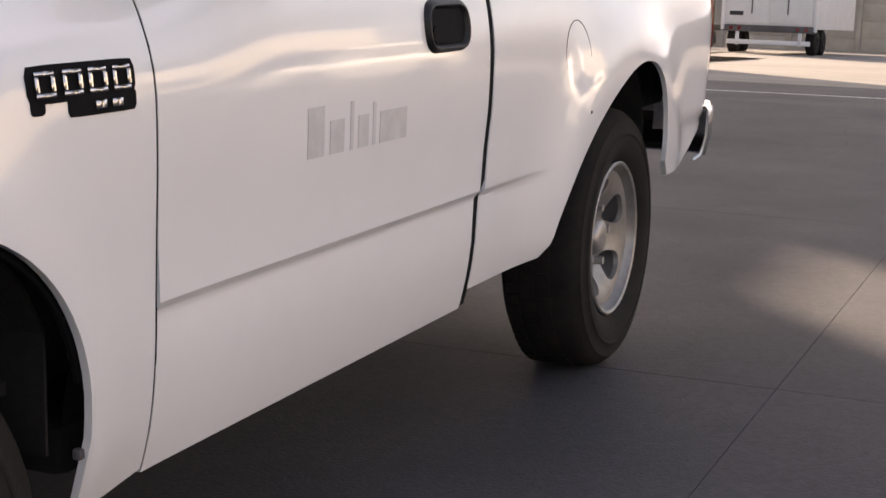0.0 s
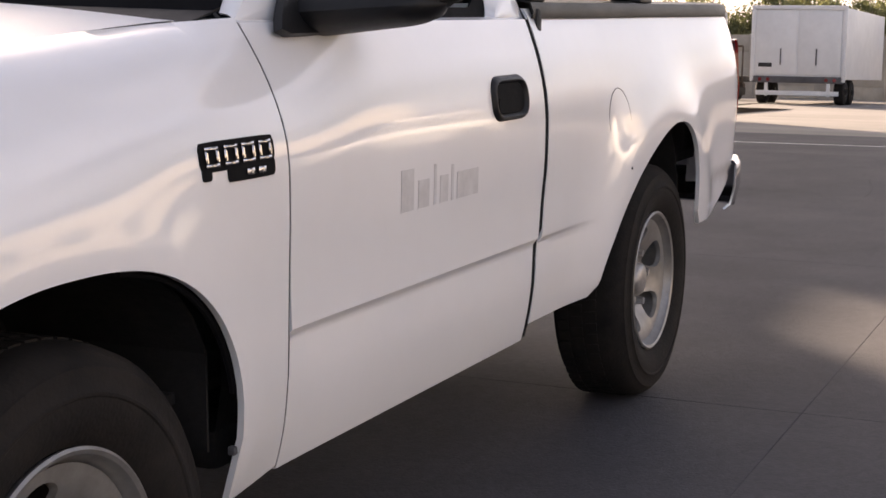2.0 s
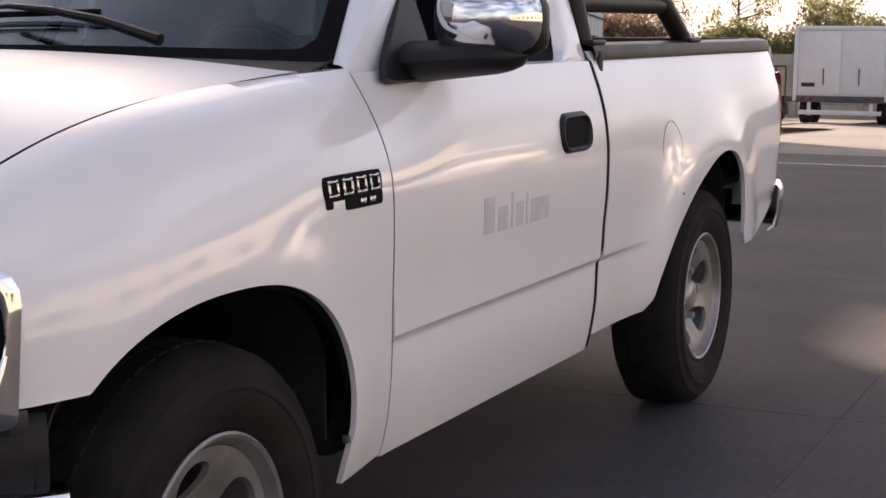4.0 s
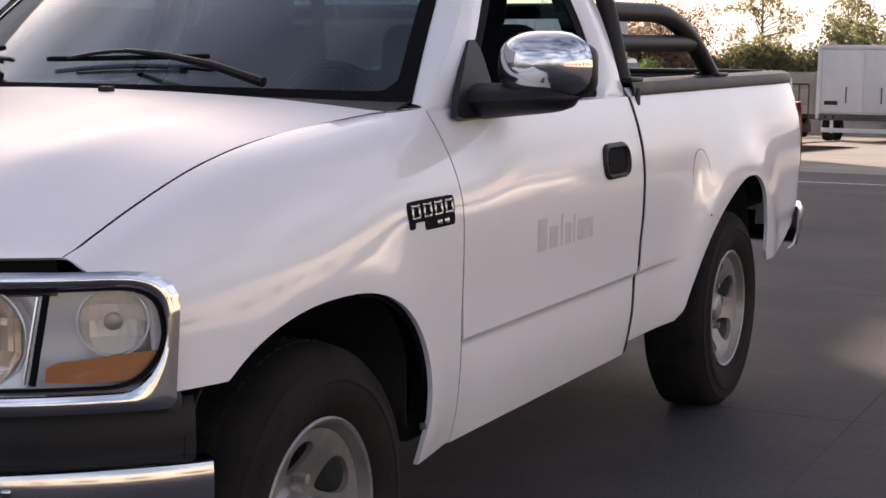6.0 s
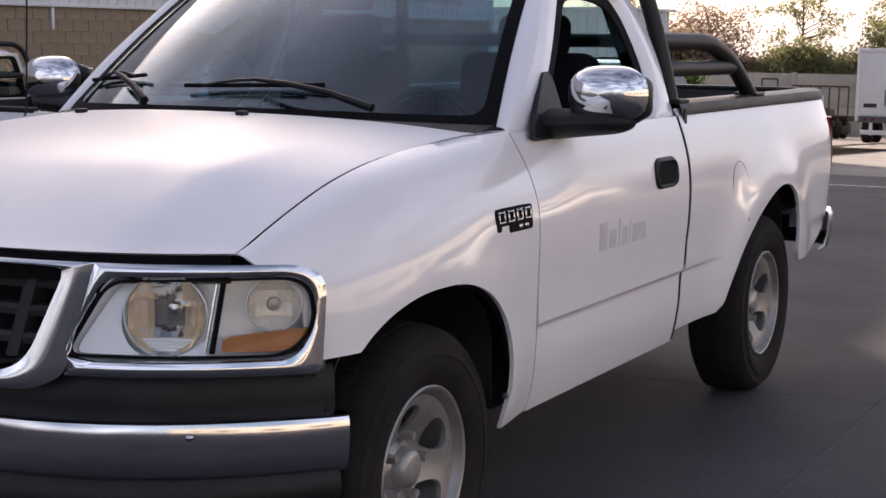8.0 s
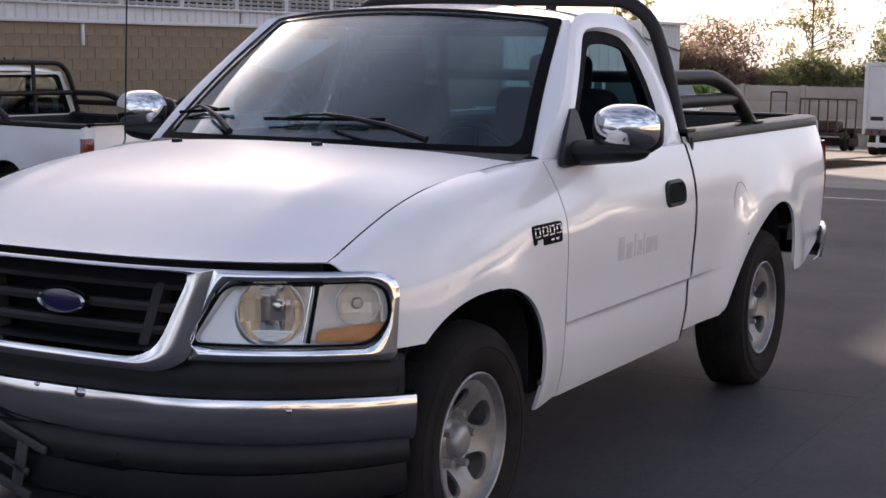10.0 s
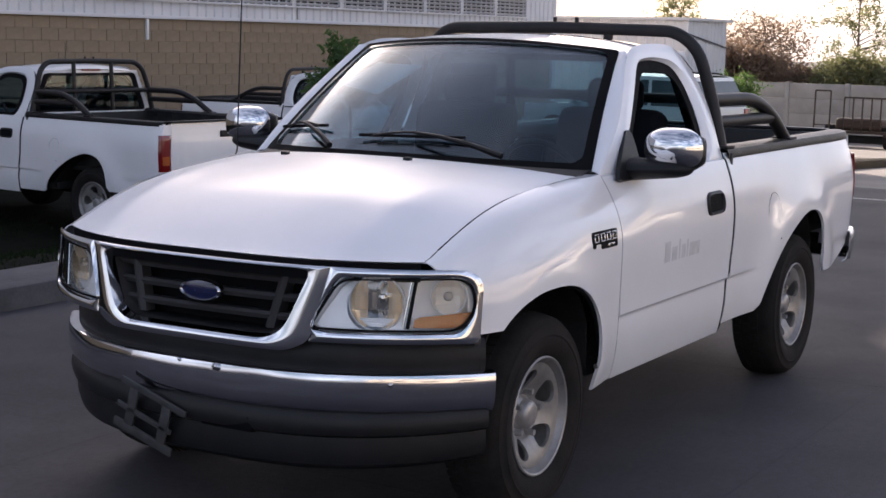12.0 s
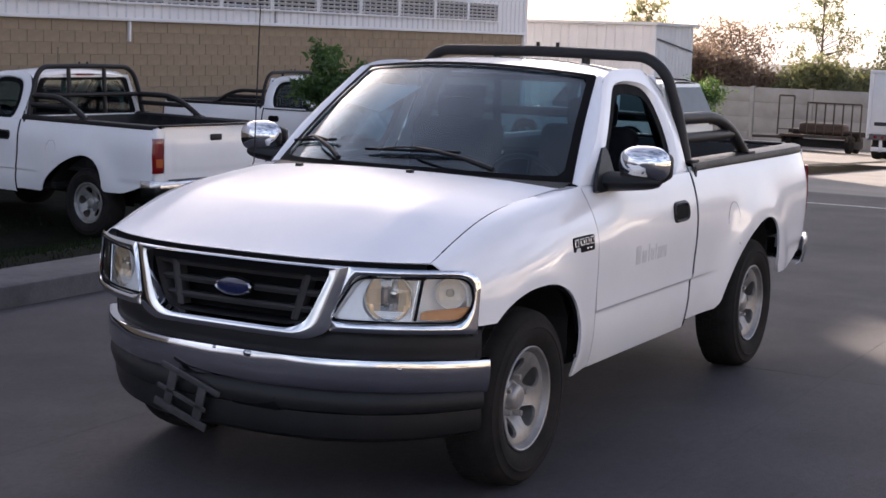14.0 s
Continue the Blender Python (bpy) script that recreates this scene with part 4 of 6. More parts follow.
def make_front_bumper(truck):
    ch = bumper_sweep("front_bumper", [(-0.085, 0.632), (-0.05, 0.642), (-0.015, 0.641), (-0.005, 0.635), (-0.0015, 0.622), (0.000, 0.604), (0.000, 0.582), (-0.002, 0.558),
                                       (-0.005, 0.534), (-0.014, 0.512), (-0.030, 0.495), (-0.05, 0.488)], 0.985, BUMPER_CHROME, truck, "dented chrome front bumper with black plastic trims", wobble=0.004)
    bumper_sweep("upper_pad", [(-0.16, 0.762), (-0.10, 0.762), (-0.062, 0.750), (-0.048, 0.725), (-0.044, 0.66), (-0.05, 0.630)], 0.972, PLASTIC, ch)
    bumper_sweep("lower_valance", [(-0.035, 0.505), (-0.020, 0.488), (-0.010, 0.445), (-0.018, 0.418), (-0.040, 0.405), (-0.034, 0.345), (-0.045, 0.305), (-0.09, 0.280), (-0.2, 0.285)],
                 0.975, PLASTIC, ch, end_rise=0.12)
    # dents in the chrome
    for y, z, r in ((0.115, 0.622, 0.026), (0.715, 0.606, 0.014), (-0.05, 0.630, 0.012)):
        bm = bmesh.new()
        bmesh.ops.create_icosphere(bm, subdivisions=2, radius=r, matrix=Matrix.Translation((bumper_x(y) - r * 0.55, y, z)) @ Matrix.Diagonal((0.7, 1, 0.75, 1)))
        for vv in bm.verts:
            vv.co += Vector((0, 1, 0.4)) * 0.35 * r * noise.noise(vv.co * 60)
        part("dent", bm, DARK_CHROME, ch, smooth=True)
    # bent number plate bracket, without a plate
    tilt = Matrix.Translation((bumper_x(-0.1) + 0.012, -0.155, 0.485)) @ Matrix.Rotation(radians(9), 4, "Y") @ Matrix.Rotation(radians(-20), 4, "X")
    br = box("plate_bracket", (-0.006, -0.15, -0.015), (0.004, 0.15, 0.010), BRACKET, ch, "bent grey plate bracket", r=0.002, m=tilt)
    for lo, hi in (((-0.006, -0.105, -0.17), (0.004, -0.065, -0.01)), ((-0.006, 0.045, -0.17), (0.004, 0.085, -0.01)), ((-0.006, -0.15, -0.20), (0.004, 0.12, -0.165)),
                   ((-0.006, -0.15, -0.115), (0.004, 0.10, -0.095))):
        box("bracket_strap", lo, hi, BRACKET, br, r=0.002, m=tilt)
    box("fog_opening", (0.80, 0.02, 0.40), (0.885, 0.26, 0.475), FLAT_BLACK, ch, r=0.02)
    # small wedge between lamp surround and bumper
    box("filler_block", (0.50, 0.90, 0.735), (0.545, 0.945, 0.772), GREY_PLASTIC, ch, "pale grey filler block", r=0.008)


# bed
def bed_bottom(x):
    a = rear_arch(x)
    low = 0.455 if x > -3.05 else 0.535 + max(0, (-3.62 - x)) * 0.30
    return max(a, low) if a else low


RAIL = 1.262


def bed_pt(x, v, side):
    zb = bed_bottom(x)
    z = zb + (RAIL - zb) * v
    y = side_y(x, z)
    if v > 0.96:
        y -= 0.006 * ((v - 0.96) / 0.04) ** 2
    k = max(0.0, (-3.93 - x) / 0.13)
    return Vector((x - 0.02 * math.sin(math.pi * v) * k, side * (y - 0.022 * k * k), z))


def bed_rear_x(z):
    return interp(z, [(0.45, -3.96), (0.62, -4.02), (0.8, -4.06), (1.3, -4.07)])


def make_bed(truck):
    bed = box("bed_floor", (-4.0, -0.80, 0.70), (-1.965, 0.80, 0.74), LINER, truck, "pickup bed with black liner", r=0.01)
    for side in (1, -1):
        xs = arch_stops(-4.06, -1.99, -2.865, 0.465, 46)
        zs = sorted(set(VS) | {0.26, 0.27, 0.275, 0.28, 0.285})
        def fn(x, v):
            p = bed_pt(x, v, side)
            g = door_gap(p.z) - 0.022
            t = (x + 4.06) / (4.06 - 1.99)
            p.x = p.x + (g + 1.99) * max(0.0, (t - 0.6) / 0.4)
            if t < 0.15:
                p.x += (bed_rear_x(p.z) + 4.06) * (1 - t / 0.15)
            return p
        panel = panel_with_flange("bedside", xs, zs, fn, side, PAINT, truck, depth=0.014)
        # fuel door outline
        if side > 0:
            ring = []
            for k in range(41):
                t = 2 * math.pi * k / 40
                x, z = -2.49 + 0.084 * math.cos(t), 0.952 + 0.084 * math.sin(t)
                ring.append(Vector((x, side_y(x, z) + 0.0006, z)))
            v, f = tube(ring, 0.0014, 5)
            raw("fuel_door", v, f, GREY_PLASTIC, panel, "round fuel flap seam")
            bm = bmesh.new()
            bmesh.ops.create_icosphere(bm, subdivisions=1, radius=0.006, matrix=Matrix.Translation((-2.545, side_y(-2.545, 0.80), 0.80)))
            part("paint_chip", bm, GREY_PLASTIC, panel)
        # rail cap
        def cap(x, k):
            prof = [(0.010, -0.026), (0.013, -0.008), (0.004, 0.016), (-0.03, 0.024), (-0.11, 0.022), (-0.135, 0.0), (-0.137, -0.06)]
            o, dz = prof[k]
            xx = max(x, -4.05)
            return Vector((x, side * (min(side_y(xx, RAIL - 0.01), 0.93) + o - 0.022 * max(0, (-3.93 - x) / 0.13) ** 2), RAIL + dz))
        sheet("rail_cap", cap, span(-1.935, -4.055, 40), range(7), PLASTIC, panel, "black plastic bed rail cap", thick=0.004)
        sheet("bed_inner_wall", lambda x, z: Vector((x, side * (0.785 + 0.008 * (math.sin(x * 26) > 0)), z)), span(-1.97, -4.03, 60), [0.72, 1.0, 1.25], LINER, bed, thick=0.01)
    box("bed_front_wall", (-1.99, -0.93, 0.50), (-1.955, 0.93, RAIL), LINER, bed, r=0.008)
    # tailgate
    def gate(y, z):
        bow = 0.012 * math.sin(math.pi * (z - 0.66) / 0.6)
        return Vector((-4.055 - bow - (0.004 if 0.80 < z < 1.12 and abs(y) < 0.62 else 0), y, z))
    tg = sheet("tailgate", gate, span(-0.765, 0.765, 40), span(0.665, RAIL + 0.004, 22), PAINT, truck, thick=0.04)
    box("tailgate_cap", (-4.085, -0.775, RAIL + 0.004), (-4.01, 0.775, RAIL + 0.026), PLASTIC, tg, r=0.008)
    box("tailgate_liner", (-4.006, -0.765, 0.72), (-3.996, 0.765, RAIL + 0.002), LINER, tg, r=0.003)
    hb = bmesh.new()
    bevel_box(hb, (-4.082, -0.085, 1.105), (-4.06, 0.085, 1.175), 0.01)
    part("tailgate_handle", hb, PLASTIC, tg, "black tailgate handle", smooth=True)
    for side in (1, -1):
        def lamp_pt(k, z):
            prof = [(-4.086, 0.800), (-4.098, 0.825), (-4.102, 0.885), (-4.097, 0.922), (-4.084, 0.942), (-4.060, 0.951)]
            a, b = prof[k]
            n = 1 - 0.012 * abs(z - 0.965) / 0.19
            end = min(1.0, max(0.0, abs(z - 0.965) - 0.15) / 0.035)
            return Vector((a + 0.010 * end * end, side * b * n, z))
        lamp = sheet("tail_lamp", lamp_pt, range(6), span(0.78, 1.15, 15), RED, truck, "red tail lamp with an amber centre", thick=0.012)
        sheet("amber_lens", lambda k, z: lamp_pt(k, z) + Vector((-0.004, side * 0.003, 0)), range(1, 4), span(0.845, 0.935, 5), ORANGE, lamp, thick=0.006)
        sheet("lamp_pillar", lambda k, z: lamp_pt(k, z) + Vector((0.022, -side * 0.030, 0)), range(6), span(0.60, RAIL - 0.01, 8), PAINT, truck, thick=0.008)
    # rear bumper
    def rb(t, k):
        prof = [(-0.05, 0.700), (0.0, 0.702), (0.012, 0.685), (0.010, 0.60), (-0.005, 0.535), (-0.03, 0.515)]
        o, z = prof[k]
        y = 0.972 * math.sin(t * math.pi / 2)
        x = -4.185 + 0.045 * t * t + (0.22 * max(0, abs(t) - 0.80) / 0.20 if abs(t) > 0.80 else 0)
        nx = -1 if abs(t) < 0.86 else -0.35
        ny = 0 if abs(t) < 0.86 else math.copysign(0.94, t)
        return Vector((x + nx * o, y + ny * o, z))
    rbm = sheet("rear_bumper", rb, span(-1, 1, 50), range(6), DARK_CHROME, truck, "worn chrome rear step bumper", thick=0.008)
    box("step_pad", (-4.18, -0.72, 0.694), (-4.07, 0.72, 0.708), PLASTIC, rbm, r=0.005)


def make_rollbar(truck):
    hoop = [(-1.985, 0.865, RAIL + 0.02), (-1.985, 0.80, 1.55), (-1.965, 0.735, 1.745), (-1.95, 0.63, 1.828), (-1.95, 0.0, 1.838),
            (-1.95, -0.63, 1.828), (-1.965, -0.735, 1.745), (-1.985, -0.80, 1.55), (-1.985, -0.865, RAIL + 0.02)]
    h = pipe("roll_bar", hoop, 0.030, TUBE, truck, "black steel tube roll bar with side arms", r=0.11, sides=12)
    pipe("cross_tube", [(-1.985, 0.795, 1.505), (-1.985, -0.795, 1.505)], 0.026, TUBE, h)
    for y in (0.27, -0.27):
        pipe("upright_tube", [(-1.955, y, 1.832), (-1.985, y, 1.28)], 0.024, TUBE, h)
    for y in (0.10, -0.02):
        pipe("lamp_stud", [(-1.95, y, 1.855), (-1.95, y, 1.888)], 0.010, TUBE, h)
    for side in (1, -1):
        pipe("side_arm", [(-1.985, side * 0.805, 1.505), (-2.46, side * 0.845, 1.505), (-2.70, side * 0.860, 1.43), (-2.945, side * 0.868, RAIL + 0.02)], 0.033, TUBE, h, r=0.13, sides=12)
        pipe("lower_arm", [(-1.985, side * 0.83, 1.402), (-2.70, side * 0.858, 1.402)], 0.030, TUBE, h, sides=12)
        box("foot_plate", (-3.00, side * 0.868 - 0.05, RAIL + 0.018), (-2.88, side * 0.868 + 0.05, RAIL + 0.032), TUBE, h, r=0.004)
        box("front_foot", (-2.05, side * 0.865 - 0.05, RAIL + 0.018), (-1.94, side * 0.865 + 0.05, RAIL + 0.032), TUBE, h, r=0.004)


def make_mirror(truck, side):
    c = Vector((-0.80, side * 1.080, 1.334))
    verts = []
    nu, nv = 28, 12
    for i in range(nu):
        t = 2 * math.pi * i / nu
        for j in range(nv):
            p = j / (nv - 1) * math.pi / 2
            ct, st = math.cos(t), math.sin(t)
            ey = math.copysign(abs(ct) ** 0.72, ct)
            ez = math.copysign(abs(st) ** 0.80, st)
            rr = math.sin(p) ** 0.85
            verts.append(c + Vector((0.078 * math.cos(p), ey * rr * 0.126, ez * rr * 0.085 + 0.014)))
    base = raw("door_mirror", [c + (v - c) * 1.0 - Vector((0.075, 0, 0.012)) for v in verts], grid_faces(nu, nv, True), PLASTIC, truck,
               "door mirror with a bright chrome cap", thick=0.006)
    raw("mirror_cap", [v + Vector((-0.045, 0, 0)) for v in verts], grid_faces(nu, nv, True), CHROME, base, "polished chrome cap", thick=0.003)
    bm = bmesh.new()
    bevel_box(bm, (-0.935, c.y - 0.118, c.z - 0.062), (-0.845, c.y + 0.118, c.z + 0.068), 0.035, seg=4)
    part("housing", bm, PLASTIC, base, smooth=True)
    bm = bmesh.new()
    bevel_box(bm, (-0.942, c.y - 0.10, c.z - 0.05), (-0.934, c.y + 0.10, c.z + 0.055), 0.003)
    part("mirror_glass", bm, CHROME, base, smooth=True)
    # arm and sail
    def arm(t, k):
        a = 2 * math.pi * k / 18
        y = 0.850 + 0.320 * t
        taper = (1 - max(0.0, (t - 0.72) / 0.28) ** 2.5) ** 0.5 if t < 1 else 0.02
        hz = (0.050 - 0.016 * t) * taper
        x = -0.855 + (0.105 - 0.030 * t) * math.cos(a) * taper
        z = 1.250 + 0.020 * t + hz * math.sin(a)
        return Vector((x, side * y, z))
    sheet("arm", arm, span(0, 1, 14), range(19), PLASTIC, base, merge=True)
    v, f = fill2d((-0.80, 1.265), round_poly([(-0.665, 1.215), (-0.70, 1.262), (-0.885, 1.420), (-0.925, 1.40), (-0.925, 1.215)], 0.02, 4),
                  lambda a, b: Vector((a, side * (cab_y(b) + 0.012), b)), 40, 3)
    raw("sail", v, f, PLASTIC, base, thick=0.02)


def make_wipers(truck):
    for u0, u1, v1, back in ((0.60, -0.30, 0.165, 0.16), (-0.42, -0.985, 0.20, 0.10)):
        a = ws_pt(u0, 0.035) + Vector((0.03, 0, 0.025))
        b = ws_pt(u0 + (u1 - u0) * 0.42, v1 * 0.72) + Vector((0.03, 0, 0.04))
        c = ws_pt(u0 + (u1 - u0) * 0.62, v1 * 0.93) + Vector((0.02, 0, 0.03))
        v, f = tube([a, a.lerp(b, 0.5) + Vector((0, 0, 0.008)), b, c], lambda k: 0.014 - 0.008 * k, 8)
        w = raw("wiper", v, f, PLASTIC, truck, "black wiper on the windscreen")
        e0, e1 = ws_pt(u0 + (u1 - u0) * 0.28, v1 * 1.0) + Vector((0.012, 0, 0.012)), ws_pt(u1, v1 * 0.86) + Vector((0.012, 0, 0.012))
        pts = [e0.lerp(e1, k) for k in span(0, 1, 6)]
        v, f = tube(pts, 0.007, 6)
        raw("wiper_blade", v, f, FLAT_BLACK, w)
        bow = [e0.lerp(e1, k) + Vector((0.012, 0, 0.018 * math.sin(math.pi * (k - 0.15) / 0.7))) for k in span(0.15, 0.85, 8)]
        v, f = tube(bow, 0.005, 6)
        raw("blade_bow", v, f, PLASTIC, w)


def make_wheel(truck, x, side, y_face):
    """A tyre on a silver steel rim; y_face: how far out the rim's lip is."""
    m = Matrix.Translation((x, 0, 0.382)) @ (Matrix() if side > 0 else Matrix.Rotation(math.pi, 4, "Z"))
    yf = y_face
    R = 0.384
    prof = [(0.214, yf - 0.21), (0.232, yf - 0.225), (0.30, yf - 0.232), (0.348, yf - 0.215), (0.372, yf - 0.195), (R - 0.002, yf - 0.17), (R, yf - 0.10), (R - 0.002, yf - 0.04),
            (0.376, yf - 0.012), (0.362, yf + 0.006), (0.352, yf + 0.013), (0.349, yf + 0.018), (0.344, yf + 0.019), (0.335, yf + 0.020), (0.314, yf + 0.0245), (0.311, yf + 0.028), (0.306, yf + 0.028), (0.303, yf + 0.0255), (0.290, yf + 0.026), (0.265, yf + 0.020), (0.238, yf + 0.008), (0.226, yf - 0.004)]
    v, f = lathe(prof, 72, m)
    wheel = raw("wheel", v, f, RUBBER, truck, "black tyre on a silver steel rim")
    # tread blocks
    tb_v, tb_f = [], []
    for row in range(3):
        yc = yf - 0.172 + row * 0.046
        for k in range(64):
            t0 = 2 * math.pi * (k + 0.5 * (row % 2)) / 64
            w = 0.036
            b = len(tb_v)
            for rr in (R - 0.004, R + 0.0025):
                for dt, dy in ((0, -0.018), (w * 2, -0.018), (w * 2 + 0.012, 0.018), (0.012, 0.018)):
                    t = t0 + dt * 1.0
                    tb_v.append(m @ Vector((rr * math.cos(t), yc + dy, rr * math.sin(t))))
            tb_f += [(b, b + 1, b + 5, b + 4), (b + 1, b + 2, b + 6, b + 5), (b + 2, b + 3, b + 7, b + 6), (b + 3, b, b + 4, b + 7), (b + 4, b + 5, b + 6, b + 7)]
    tr = raw("tread", tb_v, tb_f, RUBBER, wheel, smooth=False)
    tr["kind"] = "stuff"
    # rim barrel and lip
    v, f = lathe([(0.224, yf - 0.004), (0.227, yf + 0.006), (0.222, yf + 0.010), (0.215, yf + 0.006), (0.211, yf - 0.006), (0.205, yf - 0.014), (0.200, yf - 0.022), (0.194, yf - 0.040),
                  (0.194, yf - 0.20)], 72, m)
    rim = raw("rim", v, f, RIM, wheel, "silver painted steel rim with oval holes")
    def dish(r):
        return yf + smooth_interp(r, [(0.03, -0.080), (0.075, -0.080), (0.105, -0.058), (0.14, -0.034), (0.175, -0.020), (0.19, -0.017), (0.22, -0.016)])
    verts, faces = [], []
    for k in range(5):
        th = 2 * math.pi * k / 5 + 0.15
        hole = [(0.33 * math.cos(a) * (1.0 + 0.22 * math.sin(a)), 0.138 + 0.040 * math.sin(a)) for a in span(0, 2 * math.pi, 37)[:-1]]
        sec = [(-math.pi / 5, 0.045), (math.pi / 5, 0.045), (math.pi / 5, 0.199), (-math.pi / 5, 0.199)]
        hs = [(a, b * 6) for a, b in hole]
        ss = [(a, b * 6) for a, b in sec]
        def put(a, b, s):
            r = b / 6
            d = dish(r)
            return m @ Vector((r * math.cos(th + a), d, r * math.sin(th + a)))
        vv, ff = ring2d((0, 0.876), hs, ss, put, 64, 7, extra=hs)
        o = len(verts)
        verts += vv
        faces += [tuple(i + o for i in q) for q in ff]
        small = [(a * 0.96, 0.876 + (b - 0.876) * 0.95) for a, b in hs]
        vv, ff = ring2d((0, 0.876), small, hs, lambda a, b, s: m @ Vector((b / 6 * math.cos(th + a), dish(b / 6) - 0.014 * (1 - s), b / 6 * math.sin(th + a))), 64, 3, extra=ss)
        o = len(verts)
        verts += vv
        faces += [tuple(i + o for i in q) for q in ff]
    raw("rim_disc", verts, faces, RIM, rim, merge=True)
    v, f = lathe([(0.0, yf - 0.026), (0.032, yf - 0.027), (0.045, yf - 0.031), (0.053, yf - 0.040), (0.058, yf - 0.064), (0.068, yf - 0.072), (0.074, yf - 0.081)], 32, m)
    hub = raw("hub_cap", v, f, HUB, rim, "dull silver hub cap")
    for k in range(5):
        t = 2 * math.pi * k / 5 + 0.5
        bm = bmesh.new()
        bmesh.ops.create_cone(bm, cap_ends=True, segments=6, radius1=0.016, radius2=0.012, depth=0.040,
                              matrix=m @ Matrix.Translation((0.086 * math.cos(t), yf - 0.056, 0.086 * math.sin(t))) @ Matrix.Rotation(radians(-90), 4, "X"))
        part("wheel_nut", bm, HUB, hub, smooth=True)
    v, f = lathe([(0.0, yf - 0.135), (0.17, yf - 0.135), (0.185, yf - 0.15), (0.192, yf - 0.21)], 32, m)
    raw("brake_drum", v, f, DRUM, rim, "dark brake drum behind the rim")
    return wheel


def make_wells(truck):
    for side in (1, -1):
        for arch, x0, x1 in ((front_arch, -0.40, 0.470), (rear_arch, -3.318, -2.42)):
            def fn(x, y):
                a = arch(x) or 0.5
                return Vector((x, side * y, a + 0.012))
            xs = sorted(set(span(x0, x1, 22)))
            sheet("wheel_well", fn, xs, [0.35, 0.6, 0.925], WELL, truck, thick=0.006)
            for xe in (x0, x1):
                sheet("well_wall", lambda y, z: Vector((xe, side * y, z)), [0.35, 0.925], [0.50, (arch(xe) or 0.5) + 0.015], WELL, truck, thick=0.006)
            sheet("well_side", lambda x, z: Vector((x, side * 0.50, 0.33 + (min(0.9, (arch(x) or 0.5)) - 0.33) * z)), xs, [0, 1], WELL, truck, thick=0.006)
    box("chassis", (-4.0, -0.50, 0.40), (0.66, 0.50, 0.60), WELL, truck, "near-black chassis", r=0.02)
    box("sill_floor", (-1.86, -0.90, 0.44), (-0.46, 0.90, 0.52), WELL, truck, r=0.02)
    box("bed_underside", (-2.46, -0.90, 0.48), (-1.90, 0.90, 0.56), WELL, truck, r=0.02)
    v, f = tube([(-3.045, -0.75, 0.382), (-3.045, 0.75, 0.382)], 0.055, 12)
    ax = raw("rear_axle", v, f, WELL, truck)
    bm = bmesh.new()
    bmesh.ops.create_uvsphere(bm, u_segments=16, v_segments=10, radius=0.15, matrix=Matrix.Translation((-3.045, 0, 0.382)))
    part("differential", bm, WELL, ax, smooth=True)
    v, f = tube([(0, -0.75, 0.382), (0, 0.75, 0.382)], 0.05, 12)
    raw("front_axle", v, f, WELL, truck)
    # front arch liner lip
    for side in (1, -1):
        pts = [Vector((x, side * (side_y(x, front_arch(x)) - 0.022), front_arch(x) - 0.006)) for x in [0.035 - 0.452 * math.cos(t) for t in span(0.06, 1.3, 20)]]
        v, f = tube(pts, 0.006, 6)
        raw("arch_lip", v, f, FLAT_BLACK, truck)


def side_mark(name, poly, y_off, mat, parent, label="", thick=0.004, n=40):
    c = (sum(p[0] for p in poly) / len(poly), sum(p[1] for p in poly) / len(poly))
    v, f = fill2d(c, poly, lambda a, b: Vector((a, side_y(a, b) + y_off, b)), n, 3)
    return raw(name, v, f, mat, parent, label, thick=thick)


